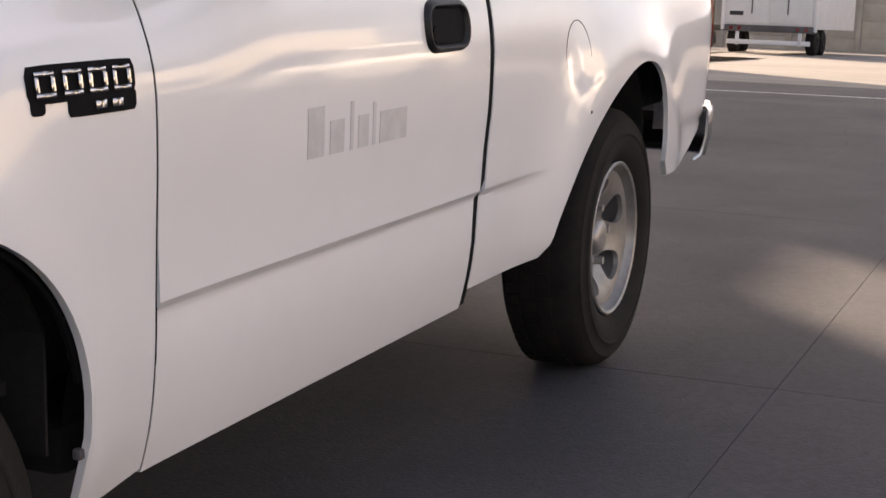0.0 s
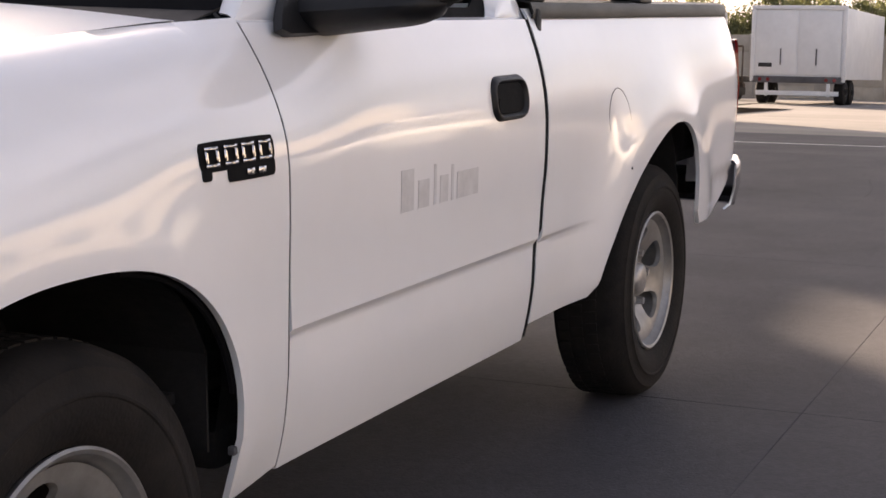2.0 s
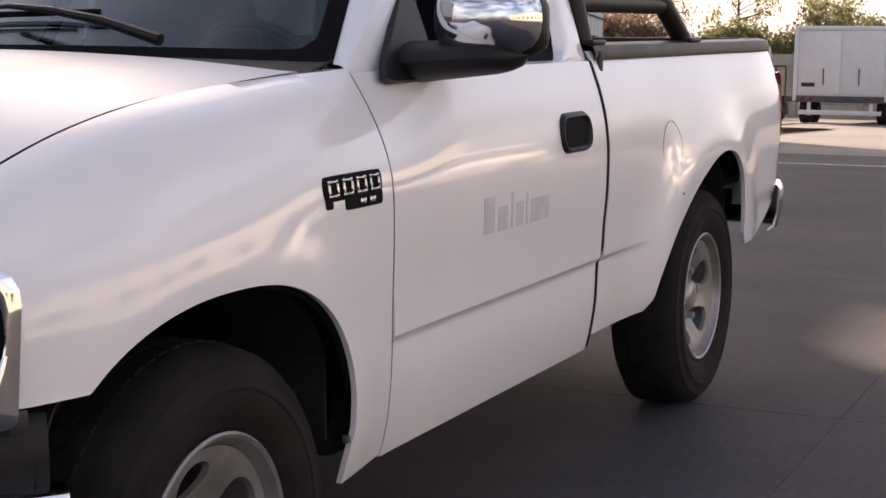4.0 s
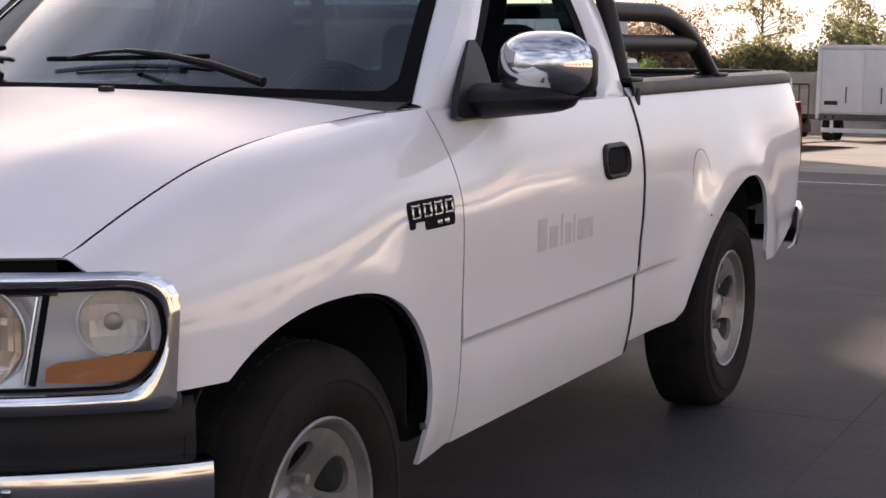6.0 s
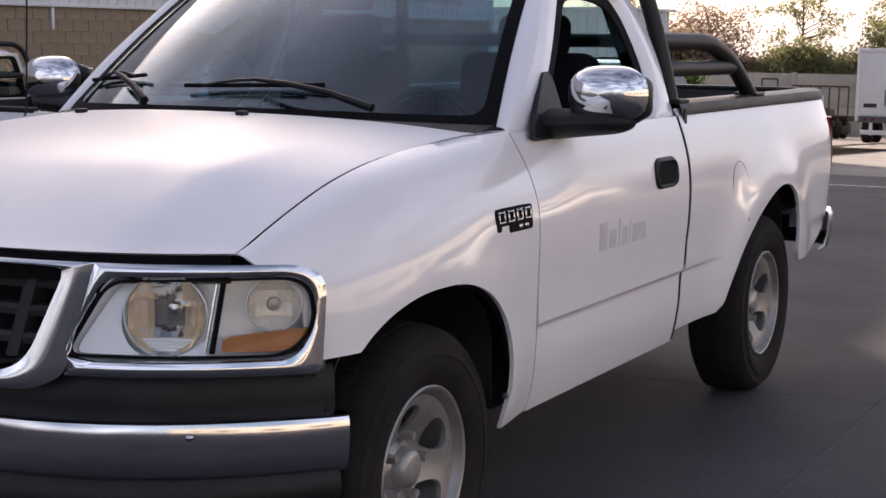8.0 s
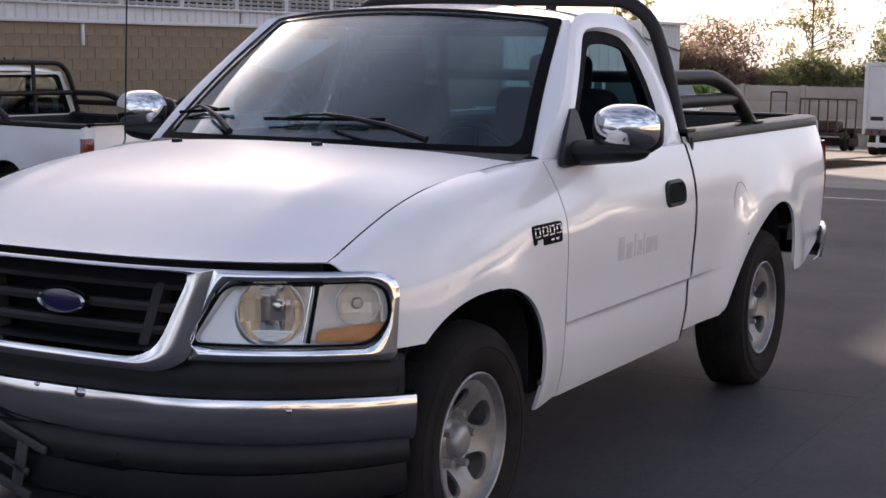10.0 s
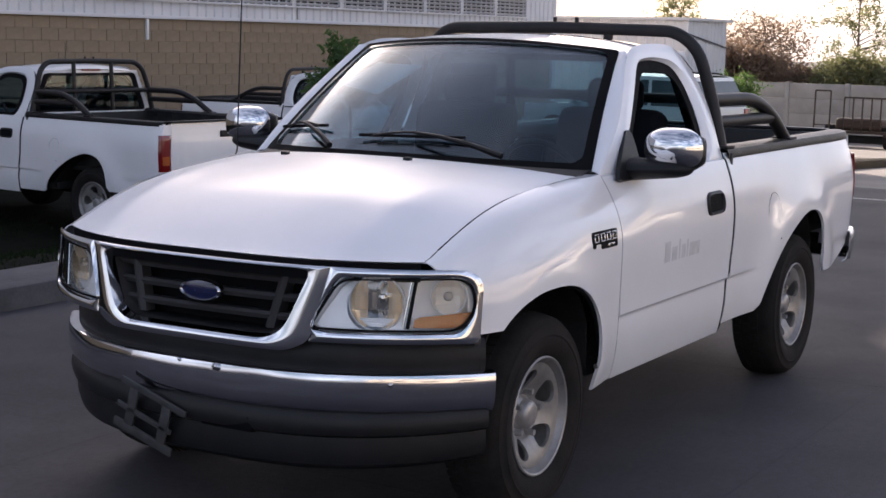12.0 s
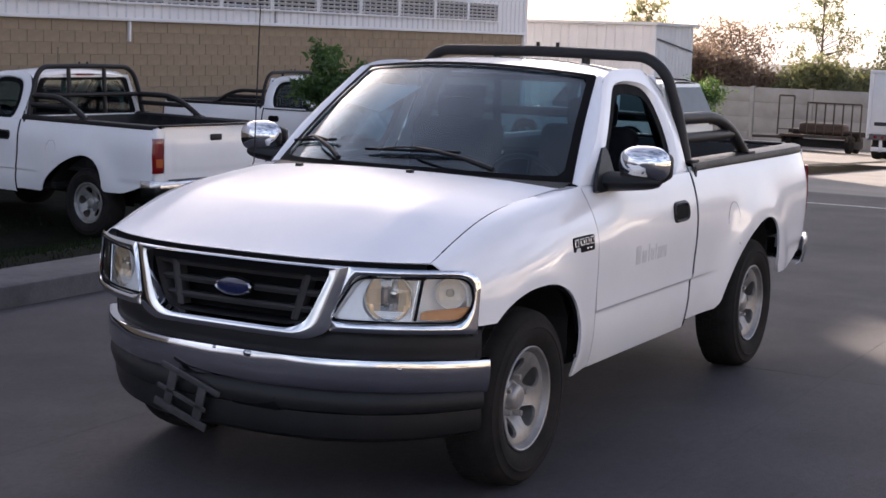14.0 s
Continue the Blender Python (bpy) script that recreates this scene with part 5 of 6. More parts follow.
def make_badge(truck):
    up = round_poly([(-0.312, 0.994), (-0.312, 1.044), (-0.548, 1.044), (-0.548, 0.994)], 0.012, 4)
    low = round_poly([(-0.394, 0.972), (-0.394, 1.004), (-0.548, 1.004), (-0.548, 0.972)], 0.008, 4)
    foot = round_poly([(-0.316, 0.980), (-0.316, 1.004), (-0.345, 1.004), (-0.345, 0.980)], 0.008, 4)
    def on(a, b, o):
        return fender_on(a, b) + Vector((0, o, 0))
    v, f = fill2d((-0.43, 1.019), up, lambda a, b: on(a, b, 0.002), 60, 4)
    b = raw("badge", v, f, FLAT_BLACK, truck, "black badge with raised chrome characters as plain shapes", thick=0.006)
    for c, poly in (((-0.47, 0.988), low), ((-0.33, 0.992), foot)):
        v, f = fill2d(c, poly, lambda a, d: on(a, d, 0.002), 60, 4)
        raw("badge_tab", v, f, FLAT_BLACK, b, thick=0.006)
    # chrome character shapes as plain bars
    def bar(x0, x1, z0, z1):
        n = 5
        v = [on(x, z, 0.005 + (0.002 if 0 < i < n - 1 and 0 < k < 3 else 0)) for i, x in enumerate(span(x0, x1, n)) for k, z in enumerate((z0, z0 + 0.002, z1 - 0.002, z1))]
        raw("chrome_bar", v, grid_faces(n, 4), DARK_CHROME, b, thick=0.003)
    # upper row: square chrome outlines
    for x0 in (-0.326, -0.384, -0.439, -0.494):
        for a0, a1, c0, c1 in ((0, 0.040, 1.002, 1.008), (0, 0.040, 1.030, 1.036), (0, 0.007, 1.0085, 1.0295), (0.033, 0.040, 1.0085, 1.0295)):
            bar(x0 - a0, x0 - a1, c0, c1)
    for x0 in (-0.450, -0.488):
        bar(x0, x0 - 0.024, 0.980, 0.991)
    # faded company lettering on the door, as plain bars
    d = [c for c in truck.children if c.name.startswith("door") and "mirror" not in c.name][0]
    X0, K = -1.055, -0.405
    strokes = [(0.00, 0.150, 0, 1), (0.205, 0.340, 0, 0.68), (0.400, 0.432, 0, 1), (0.480, 0.585, 0, 0.68), (0.630, 0.660, 0, 0.9), (0.705, 1.0, 0, 0.68)]
    for i, (a, b_, c, e) in enumerate(strokes):
        z0 = 0.842
        v = [Vector((x, side_y(x, z) + 0.0012, z)) for x in span(X0 + K * a, X0 + K * b_, 3) for z in span(z0 + 0.088 * c, z0 + 0.088 * e, 5)]
        raw("faded_stroke", v, grid_faces(3, 5), FADED, d, thick=0.0008)


def fender_on(x, z):
    zt = fender_top(x)
    y = side_y(x, min(z, 1.12))
    z0 = zt - 0.24
    if z > z0:
        k = min(1, (z - z0) / (zt - z0))
        y = seam_y(x) + (y - seam_y(x)) * max(0.0, 1 - k**2.3) ** 0.55
    return Vector((x, y, z))


def make_truck():
    truck = new("pickup_truck")
    for side in (1, -1):
        make_fender(truck, side)
        make_door(truck, side)
        make_cab_side(truck, side)
        make_seams(truck, side)
        make_mirror(truck, side)
        make_wheel(truck, 0.0, side, 0.925)
        make_wheel(truck, -3.045, side, 0.925)
    make_hood(truck)
    make_cab(truck)
    make_nose(truck)
    make_front_bumper(truck)
    make_bed(truck)
    make_rollbar(truck)
    make_wipers(truck)
    make_wells(truck)
    pipe("antenna", [(-0.42, -0.855, 1.20), (-0.45, -0.845, 1.25), (-0.47, -0.835, 2.02)], 0.0035, PLASTIC, truck, sides=6, r=0.01)
    return truck


truck = make_truck()
plain = copy_thing(truck, pose(0, 0, 0))
make_badge(truck)
tagged(truck, "white pickup truck with chrome bumper and black roll bar on concrete", "pickup truck", "pickup trucks")
tagged(plain, "white parked pickup truck standing tail out on the grass verge", "pickup truck", "pickup trucks")
plain.matrix_basis = pose(-8.32, -10.76, -0.42, 0, 0, -96.8)
third = copy_thing(plain, pose(-17.1, -10.15, -0.66, 0, 0, 91))
tagged(third, "white parked pickup truck nosing out behind a small tree", "pickup truck", "pickup trucks")


# ---- setting: kerb, verge, far yard ----
def verge_z(x, y):
    edge = 0.135 + ground_z(x, 0.0)
    k = min(1.0, max(0.0, (-4.7 - y) / 2.9))
    low = -0.42 - 0.028 * max(0.0, -8.3 - x)
    return edge * (1 - k) + low * k


def kerb_stone(x0, x1):
    bm = bmesh.new()
    z = ground_z((x0 + x1) / 2, 0.0)
    bevel_box(bm, (x0 + 0.006, -4.35, z - 0.25), (x1 - 0.006, -3.76, z + 0.15), 0.025, seg=2)
    return bm


kerb = tagged(new("kerb"), "worn grey concrete kerb along the grass verge", "kerb", kind="structure")
for k in range(13):
    x0 = -15.4 + k * 2.0
    part("kerb_stone", kerb_stone(x0, x0 + 2.0), KERB, kerb, smooth=True)
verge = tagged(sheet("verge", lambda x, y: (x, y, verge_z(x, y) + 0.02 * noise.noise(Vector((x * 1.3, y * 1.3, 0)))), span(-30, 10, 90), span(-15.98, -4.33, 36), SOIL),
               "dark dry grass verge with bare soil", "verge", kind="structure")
rng = random.Random(5)
gv, gf = [], []
for k in range(15000):
    x, y = rng.uniform(-11.5, 0.2), rng.uniform(-10.0, -4.37)
    if noise.noise(Vector((x * 0.9, y * 0.9, 4.0))) < -0.12:
        continue
    a, h, lean = rng.uniform(0, 6.28), rng.uniform(0.02, 0.06), rng.uniform(-0.025, 0.025)
    z = verge_z(x, y) + 0.02 * noise.noise(Vector((x * 1.3, y * 1.3, 0))) - 0.005
    b = len(gv)
    gv += [(x - 0.008 * math.cos(a), y - 0.008 * math.sin(a), z), (x + 0.008 * math.cos(a), y + 0.008 * math.sin(a), z), (x + lean, y + lean * math.sin(a), z + h)]
    gf.append((b, b + 1, b + 2))
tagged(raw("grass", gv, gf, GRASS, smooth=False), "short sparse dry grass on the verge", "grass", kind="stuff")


# ---- the block-walled building ----
WALL_Y, WALL_END, BAND = -16.0, -34.35, 2.02
building = tagged(new("warehouse"), "tan block warehouse with white ribbed metal cladding above", "warehouse", kind="structure")
box("wall_core", (WALL_END + 0.02, WALL_Y - 0.3, -2.6), (12, WALL_Y - 0.006, BAND), MORTAR, building, r=0)


def ribbed(x0, x1, z0, z1, mat, name, parent, axis="x", at=WALL_Y, out=1.0, pitch=0.26):
    pts, n = [], int((x1 - x0) / pitch)
    for k in range(n + 1):
        for d, o in ((0, 0.0), (0.10, 0.0), (0.125, 0.028), (0.175, 0.028), (0.20, 0.0)):
            pts.append((min(x1, x0 + k * pitch + d), at + out * o))
    verts = []
    for a, o in pts:
        for z in (z0, z1):
            verts.append((a, o, z) if axis == "x" else (o, a, z))
    return raw(name, verts, grid_faces(len(pts), 2), mat, parent, smooth=False)


# unseen roof heights shaped to shade the yard; low notch lets sun through
ribbed(WALL_END, -23.3, BAND, 10.2, METAL_WALL, "cladding", building, at=WALL_Y + 0.02)
ribbed(-23.3, -22.0, BAND, 9.02, METAL_WALL, "cladding", building, at=WALL_Y + 0.02)
ribbed(-22.0, 12, BAND, 10.9, METAL_WALL, "cladding", building, at=WALL_Y + 0.02)
ribbed(-40, WALL_Y, -2.6, 9.02, METAL_WALL, "end_cladding", building, axis="y", at=WALL_END, out=-1.0)
box("roof_end", (WALL_END, -40, 8.92), (-23.3, WALL_Y - 0.12, 9.03), METAL_WALL, building, r=0)
# parapet added out of view to carry the shadow edge
box("parapet", (WALL_END, WALL_Y - 0.12, 8.88), (-23.3, WALL_Y + 0.018, 10.2), METAL_WALL, building, r=0)
box("roof_low", (-23.3, -40, 8.92), (-22.0, WALL_Y + 0.05, 9.03), METAL_WALL, building, r=0)
box("roof_high", (-22.0, -40, 10.8), (12, WALL_Y + 0.05, 10.91), METAL_WALL, building, r=0)
box("roof_step", (-22.05, -40, 8.88), (-22.0, WALL_Y + 0.02, 10.85), METAL_WALL, building, r=0)
box("far_end", (12, -40, -2.2), (12.1, WALL_Y + 0.02, 10.9), METAL_WALL, building, r=0)
box("drip_flashing", (WALL_END, WALL_Y, BAND - 0.03), (12, WALL_Y + 0.075, BAND + 0.035), METAL_WALL, building, r=0.006)
box("corner_trim", (WALL_END - 0.04, WALL_Y - 0.1, -2.6), (WALL_END + 0.14, WALL_Y + 0.065, 10.2), METAL_WALL, building, r=0.006)


box("conduit", (-17.26, WALL_Y + 0.004, 1.60), (-17.20, WALL_Y + 0.06, 1.98), WHITE_BOX, building, "short white conduit on the block wall", r=0.01)


def make_louvre():
    w, h = 1.72, 0.46
    lv = box("louvre_window", (0.0, 0.0, 0.0), (w, 0.012, h), FLAT_BLACK, r=0)
    for lo, hi in (((-0.035, 0, -0.03), (w + 0.035, 0.075, 0.012)), ((-0.035, 0, h - 0.012), (w + 0.035, 0.075, h + 0.03)),
                   ((-0.035, 0, 0.012), (0.035, 0.075, h - 0.012)), ((w - 0.035, 0, 0.012), (w + 0.035, 0.075, h - 0.012))):
        box("louvre_frame", lo, hi, METAL_WALL, lv, r=0.004)
    for k in range(5):
        z = 0.055 + k * 0.088
        m = Matrix.Translation((w / 2, 0.040, z)) @ Matrix.Rotation(radians(38), 4, "X")
        bm = bmesh.new()
        bevel_box(bm, (-w / 2 + 0.03, -0.035, -0.004), (w / 2 - 0.03, 0.035, 0.004), 0, m)
        part("slat", bm, METAL_WALL, lv)
    return tagged(lv, "white metal louvre window with slanted slats", "louvre window", "row of louvres")


louvre = make_louvre()
LOUVRE_X, LOUVRE_Z = -32.5, BAND + 0.32
louvre.matrix_basis = pose(LOUVRE_X, WALL_Y + 0.03, LOUVRE_Z)
for k in range(1, 14):
    copy_thing(louvre, pose(LOUVRE_X + k * 1.79, WALL_Y + 0.03, LOUVRE_Z))

# pale metal shed farther back
shed = tagged(new("metal_shed"), "pale ribbed metal shed with a flat roof", "shed", kind="structure")
ribbed(-28, -16.2, -2.2, 2.50, SHED, "front_cladding", shed, axis="y", at=-45.0, pitch=0.35)
ribbed(-48.9, -45.0, -2.2, 2.50, SHED, "side_cladding", shed, at=-16.2, pitch=0.35)
box("shed_roof", (-49.2, -28.2, 2.50), (-44.85, -16.05, 2.60), SHED, shed, r=0.01)
box("shed_trim", (-45.05, -16.28, -2.2), (-44.93, -16.12, 2.50), SHED, shed, r=0.005)
raw("shed_band", [(-48.9, -16.16, 1.55), (-45.0, -16.16, 2.02), (-45.0, -16.16, 2.08), (-48.9, -16.16, 1.61)], [(0, 1, 2, 3)], KERB, shed, smooth=False, thick=0.02)

# boundary wall of concrete panels between posts
far_wall = tagged(new("wall_far"), "grey precast concrete panel wall with posts", "wall", kind="structure")
WALL_X, WALL_BASE, WALL_TOP = -46.0, -1.55, 0.50
for k in range(20):
    y = -17.0 + k * 2.05
    box("post", (WALL_X - 0.09, y - 0.075, WALL_BASE), (WALL_X + 0.07, y + 0.075, WALL_TOP + 0.03), WALL_PANEL, far_wall, r=0.01)
    h = (WALL_TOP - WALL_BASE) / 4
    for j in range(4):
        box("panel", (WALL_X - 0.03, y + 0.08, WALL_BASE + h * j + 0.006), (WALL_X + 0.03, y + 1.97, WALL_BASE + h * (j + 1) - 0.006), WALL_PANEL, far_wall, r=0.008)
box("wall_core", (WALL_X - 0.006, -17.0, WALL_BASE), (WALL_X + 0.006, 24, WALL_TOP - 0.01), WALL_PANEL, far_wall, r=0)

# sunlit pale building across the yard, seen in the mirror caps
across = tagged(new("building_across"), "long cream rendered building across the yard", "building", kind="structure")
box("facade", (-45, 22, -0.2), (40, 30, 4.6), CREAM, across, r=0.02)
box("parapet", (-45, 21.9, 4.6), (40, 30, 5.0), METAL_WALL, across, r=0.02)
for k in range(12):
    box("dark_window", (-40 + k * 6.2, 21.97, 1.3), (-37.4 + k * 6.2, 21.995, 2.7), DARK_GLASS, across, r=0.01)


# ---- plants ----
def limb(verts, faces, a, b, r0, r1, rng, bend=0.12):
    mid = a.lerp(b, 0.5) + Vector((rng.uniform(-1, 1), rng.uniform(-1, 1), rng.uniform(-0.3, 0.6))) * bend * (b - a).length
    v, f = tube([a, a.lerp(mid, 0.5) + (mid - a.lerp(b, 0.5)) * 0.3, mid, mid.lerp(b, 0.5) + (mid - a.lerp(b, 0.5)) * 0.3, b], lambda k: r0 + (r1 - r0) * k, 6)
    o = len(verts)
    verts += v
    faces += [tuple(i + o for i in q) for q in f]
    return mid


def leaf_clump(verts, faces, c, spread, n, size, rng):
    for _ in range(n):
        d = Vector((rng.gauss(0, 1), rng.gauss(0, 1), rng.gauss(0, 0.8)))
        p = c + d * spread * 0.55
        u = Vector((rng.gauss(0, 1), rng.gauss(0, 1), rng.gauss(0, 1))).normalized()
        w = u.cross(Vector((rng.gauss(0, 1), rng.gauss(0, 1), rng.gauss(0, 1)))).normalized()
        s = size * rng.uniform(0.6, 1.3)
        o = len(verts)
        verts += [p - u * s, p + w * s * 0.42, p + u * s, p - w * s * 0.42]
        faces.append((o, o + 1, o + 2, o + 3))


def make_tree(name, base, height, crown, mat, seed, label, clumps=26, leaves=60, size=0.05, start=0.4, trunk=0.06, clump=0.3, shape=1.0):
    """A trunk that forks into limbs, each carrying loose clumps of leaves. crown: half width."""
    rng = random.Random(seed)
    tv, tf, lv, lf = [], [], [], []
    base = Vector(base)
    top = base + Vector((rng.uniform(-0.1, 0.1) * height * 0.4, rng.uniform(-0.1, 0.1) * height * 0.4, height * 0.86))
    fork = base.lerp(top, start)
    limb(tv, tf, base - Vector((0, 0, 0.1)), fork, trunk, trunk * 0.75, rng, 0.03)
    limb(tv, tf, fork, top, trunk * 0.7, trunk * 0.15, rng, 0.06)
    for k in range(clumps):
        h = rng.uniform(0.0, 1.0)
        along = fork.lerp(top, h)
        a = k * 2.4 + rng.uniform(-0.5, 0.5)
        reach = crown * (1 - abs(h * 2 - 0.9 * shape) ** 2 * 0.35) * rng.uniform(0.45, 1.05)
        tip = along + Vector((math.cos(a) * reach, math.sin(a) * reach, height * rng.uniform(0.0, 0.16)))
        mid = limb(tv, tf, along, tip, trunk * 0.32 * (1.1 - h * 0.6), trunk * 0.06, rng)
        leaf_clump(lv, lf, tip, clump, leaves, size, rng)
        leaf_clump(lv, lf, mid.lerp(tip, 0.5), clump * 0.8, leaves // 2, size, rng)
        for _ in range(2):
            side = mid.lerp(tip, rng.uniform(0.2, 0.8))
            end = side + Vector((rng.gauss(0, 1), rng.gauss(0, 1), rng.gauss(0.4, 0.7))) * crown * 0.22
            limb(tv, tf, side, end, trunk * 0.12, trunk * 0.04, rng)
            leaf_clump(lv, lf, end, clump * 0.6, leaves // 3, size, rng)
    tree = new(name)
    raw("trunk", tv, tf, BARK, tree)
    c = raw("crown", lv, lf, mat, tree, smooth=False)
    return tagged(tree, label, "tree")


make_tree("small_tree", (-10.6, -7.02, -0.36), 2.02, 0.50, LEAF, 3, "small green bushy tree on the verge", 22, 80, 0.045, 0.74, 0.022, 0.14)
make_tree("shrub", (-36.0, -11.3, -1.02), 1.85, 0.75, LEAF, 8, "round green shrub before the far wall", 22, 80, 0.055, 0.42, 0.05, 0.26)
BROWN, LOW, TALL = "brown twiggy tree behind the far wall", "low olive tree behind the far wall", "tall thin-leaved tree behind the far wall"
for i, (y, x, h, w, mat, kind, lab) in enumerate((
        (-18.1, -54, 4.2, 1.7, LEAF_BROWN, 0, BROWN), (-16.9, -55, 4.5, 1.9, LEAF_BROWN, 0, BROWN), (-15.7, -54, 4.1, 1.6, LEAF_BROWN, 0, BROWN),
        (-17.6, -52, 3.2, 1.3, LEAF_BROWN, 1, "low dry bush behind the far wall"), (-16.2, -52, 3.0, 1.3, LEAF_BROWN, 1, "low dry bush behind the far wall"),
        (-14.9, -52, 2.5, 1.1, LEAF_BROWN, 1, "low dry bush behind the far wall"), (-13.6, -53, 2.4, 1.2, LEAF_OLIVE, 1, LOW), (-12.2, -52, 2.9, 1.3, LEAF_OLIVE, 1, LOW), (-10.8, -52, 2.5, 1.3, LEAF_OLIVE, 1, LOW),
        (-13.0, -55, 6.6, 1.9, LEAF_OLIVE, 2, TALL), (-9.9, -57, 5.4, 1.4, LEAF_OLIVE, 2, TALL), (-9.2, -53, 3.4, 1.6, LEAF_OLIVE, 1, LOW), (-7.4, -53, 3.2, 1.6, LEAF_OLIVE, 1, LOW),
        (-5.4, -54, 3.6, 1.8, LEAF_OLIVE, 1, LOW), (-3.2, -54, 3.4, 1.8, LEAF_OLIVE, 1, LOW), (-22.5, -60, 5.6, 1.3, LEAF_OLIVE, 2, "tree top showing over the shed"))):
    cl, lv_, sz, st, cp = ((44, 26, 0.07, 0.30, 0.40), (34, 110, 0.09, 0.15, 0.46), (40, 34, 0.08, 0.30, 0.30))[kind]
    make_tree("tree", (x, y, ground_z(x, 0.0)), h, w, mat, 20 + i, lab, cl, lv_, sz, st, 0.10, cp)


# ---- vehicles and trailers in the far yard ----
def make_box_trailer(p):
    t = new("box_trailer")
    box("cargo_box", (-6.0, -1.10, 0.62), (0.0, 1.10, 2.34), WHITE_BOX, t, r=0.02)
    for y in (-1.10, 1.10):
        box("corner_post", (-0.02, y - 0.05, 0.55), (0.03, y + 0.05, 2.38), WHITE_BOX, t, r=0.01)
    box("head_rail", (-0.02, -1.1, 2.28), (0.035, 1.1, 2.38), WHITE_BOX, t, r=0.01)
    for y in (-0.53, 0.53):
        d = box("rear_door", (0.004, y - 0.50, 0.72), (0.022, y + 0.50, 2.26), WHITE_BOX, t, r=0.008)
        box("door_lever", (0.022, y - 0.10 * y / abs(y), 0.95), (0.045, y - 0.10 * y / abs(y) + 0.03, 1.35), KERB, d, r=0.004)
    box("sill_beam", (-0.05, -1.1, 0.52), (0.03, 1.1, 0.68), KERB, t, r=0.01)
    box("plate_blank", (0.022, -0.95, 0.90), (0.03, -0.62, 1.0), GREY_PLASTIC, t, "dark blank plate", r=0.003)
    for y in (-0.75, 0.75):
        box("under_bar_post", (-0.06, y - 0.04, 0.20), (0.0, y + 0.04, 0.55), WHITE_BOX, t, r=0.006)
    box("under_bar", (-0.06, -1.0, 0.22), (0.0, 1.0, 0.33), WHITE_BOX, t, r=0.01)
    for x in (-0.6, -1.5):
        for y in (-0.95, 0.95):
            v, f = lathe([(0.10, -0.12), (0.24, -0.13), (0.30, -0.10), (0.31, 0), (0.30, 0.10), (0.24, 0.13), (0.10, 0.12)], 28, Matrix.Translation((x, y, 0.31)))
            w = raw("wheel", v, f, RUBBER, t)
            v, f = lathe([(0.0, 0.06), (0.08, 0.07), (0.16, 0.10), (0.17, 0.12)], 20, Matrix.Translation((x, y, 0.31)))
            raw("rim", v, f, RIM, w)
    for y in (-0.9, -0.7, 0.7, 0.9):
        v, f = lathe([(0.0, 0.0), (0.045, 0.0), (0.05, -0.02)], 14, Matrix.Translation((0.035, y, 0.60)) @ Matrix.Rotation(radians(-90), 4, "Z"))
        raw("rear_light", v, f, RED, t)
    t.matrix_basis = p
    return tagged(t, "white box trailer parked before the far wall", "trailer")


def make_utility_trailer(p):
    t = new("utility_trailer")
    box("deck", (-1.5, -1.0, 0.42), (0.4, 1.0, 0.50), RUST, t, r=0.01)
    for y in (-1.0, 1.0):
        box("frame_rail", (-1.5, y - 0.04, 0.34), (0.4, y + 0.04, 0.46), RUST, t, r=0.006)
    def rack(y0, y1, x, h):
        r = box("rack_top", (x - 0.025, y0, 0.45 + h), (x + 0.025, y1, 0.50 + h), RUST, t, r=0.004)
        n = int((y1 - y0) / 0.26)
        for k in range(n + 1):
            y = y0 + (y1 - y0) * k / n
            box("rack_bar", (x - 0.02, y - 0.02, 0.46), (x + 0.02, y + 0.02, 0.47 + h), RUST, r, r=0.003)
        box("rack_rail", (x - 0.016, y0, 0.62), (x + 0.016, y1, 0.65), RUST, r, r=0.003)
    rack(-0.21, 1.39, 0.38, 0.98)
    rack(-1.16, -0.70, 0.10, 1.16)
    box("load", (-0.9, -0.62, 0.50), (-0.2, 0.75, 0.86), RUST, t, "rusty machine part lying on the deck", r=0.09, seg=3)
    box("tool_box", (-1.3, -0.95, 0.50), (-0.3, 1.25, 0.66), WELL, t, "low black box on the deck", r=0.03)
    box("axle_beam", (-0.9, -1.0, 0.14), (0.2, 1.2, 0.36), WELL, t, r=0.03)
    pipe("drawbar", [(0.3, -0.9, 0.40), (0.2, -1.9, 0.38)], 0.04, RUST, t)
    for y in (-0.75, 1.02):
        for x in (0.05, -0.75):
            v, f = lathe([(0.08, -0.09), (0.20, -0.10), (0.26, -0.07), (0.27, 0), (0.26, 0.07), (0.20, 0.10), (0.08, 0.09)], 24, Matrix.Translation((x, y, 0.27)))
            w = raw("wheel", v, f, RUBBER, t)
            v, f = lathe([(0.0, 0.05), (0.07, 0.06), (0.13, 0.09)], 18, Matrix.Translation((x, y, 0.27)))
            raw("rim", v, f, RIM, w)
    t.matrix_basis = p
    return tagged(t, "black steel utility trailer with barred racks", "trailer")


def yard_z(x):
    return ground_z(x, -0.006)


TILT = -math.degrees(math.atan(FALL))
make_box_trailer(pose(-36.0, -5.35, yard_z(-36.0), 0, TILT, 0))
make_utility_trailer(pose(-40.0, -8.95, yard_z(-40.0), 0, TILT, 0))


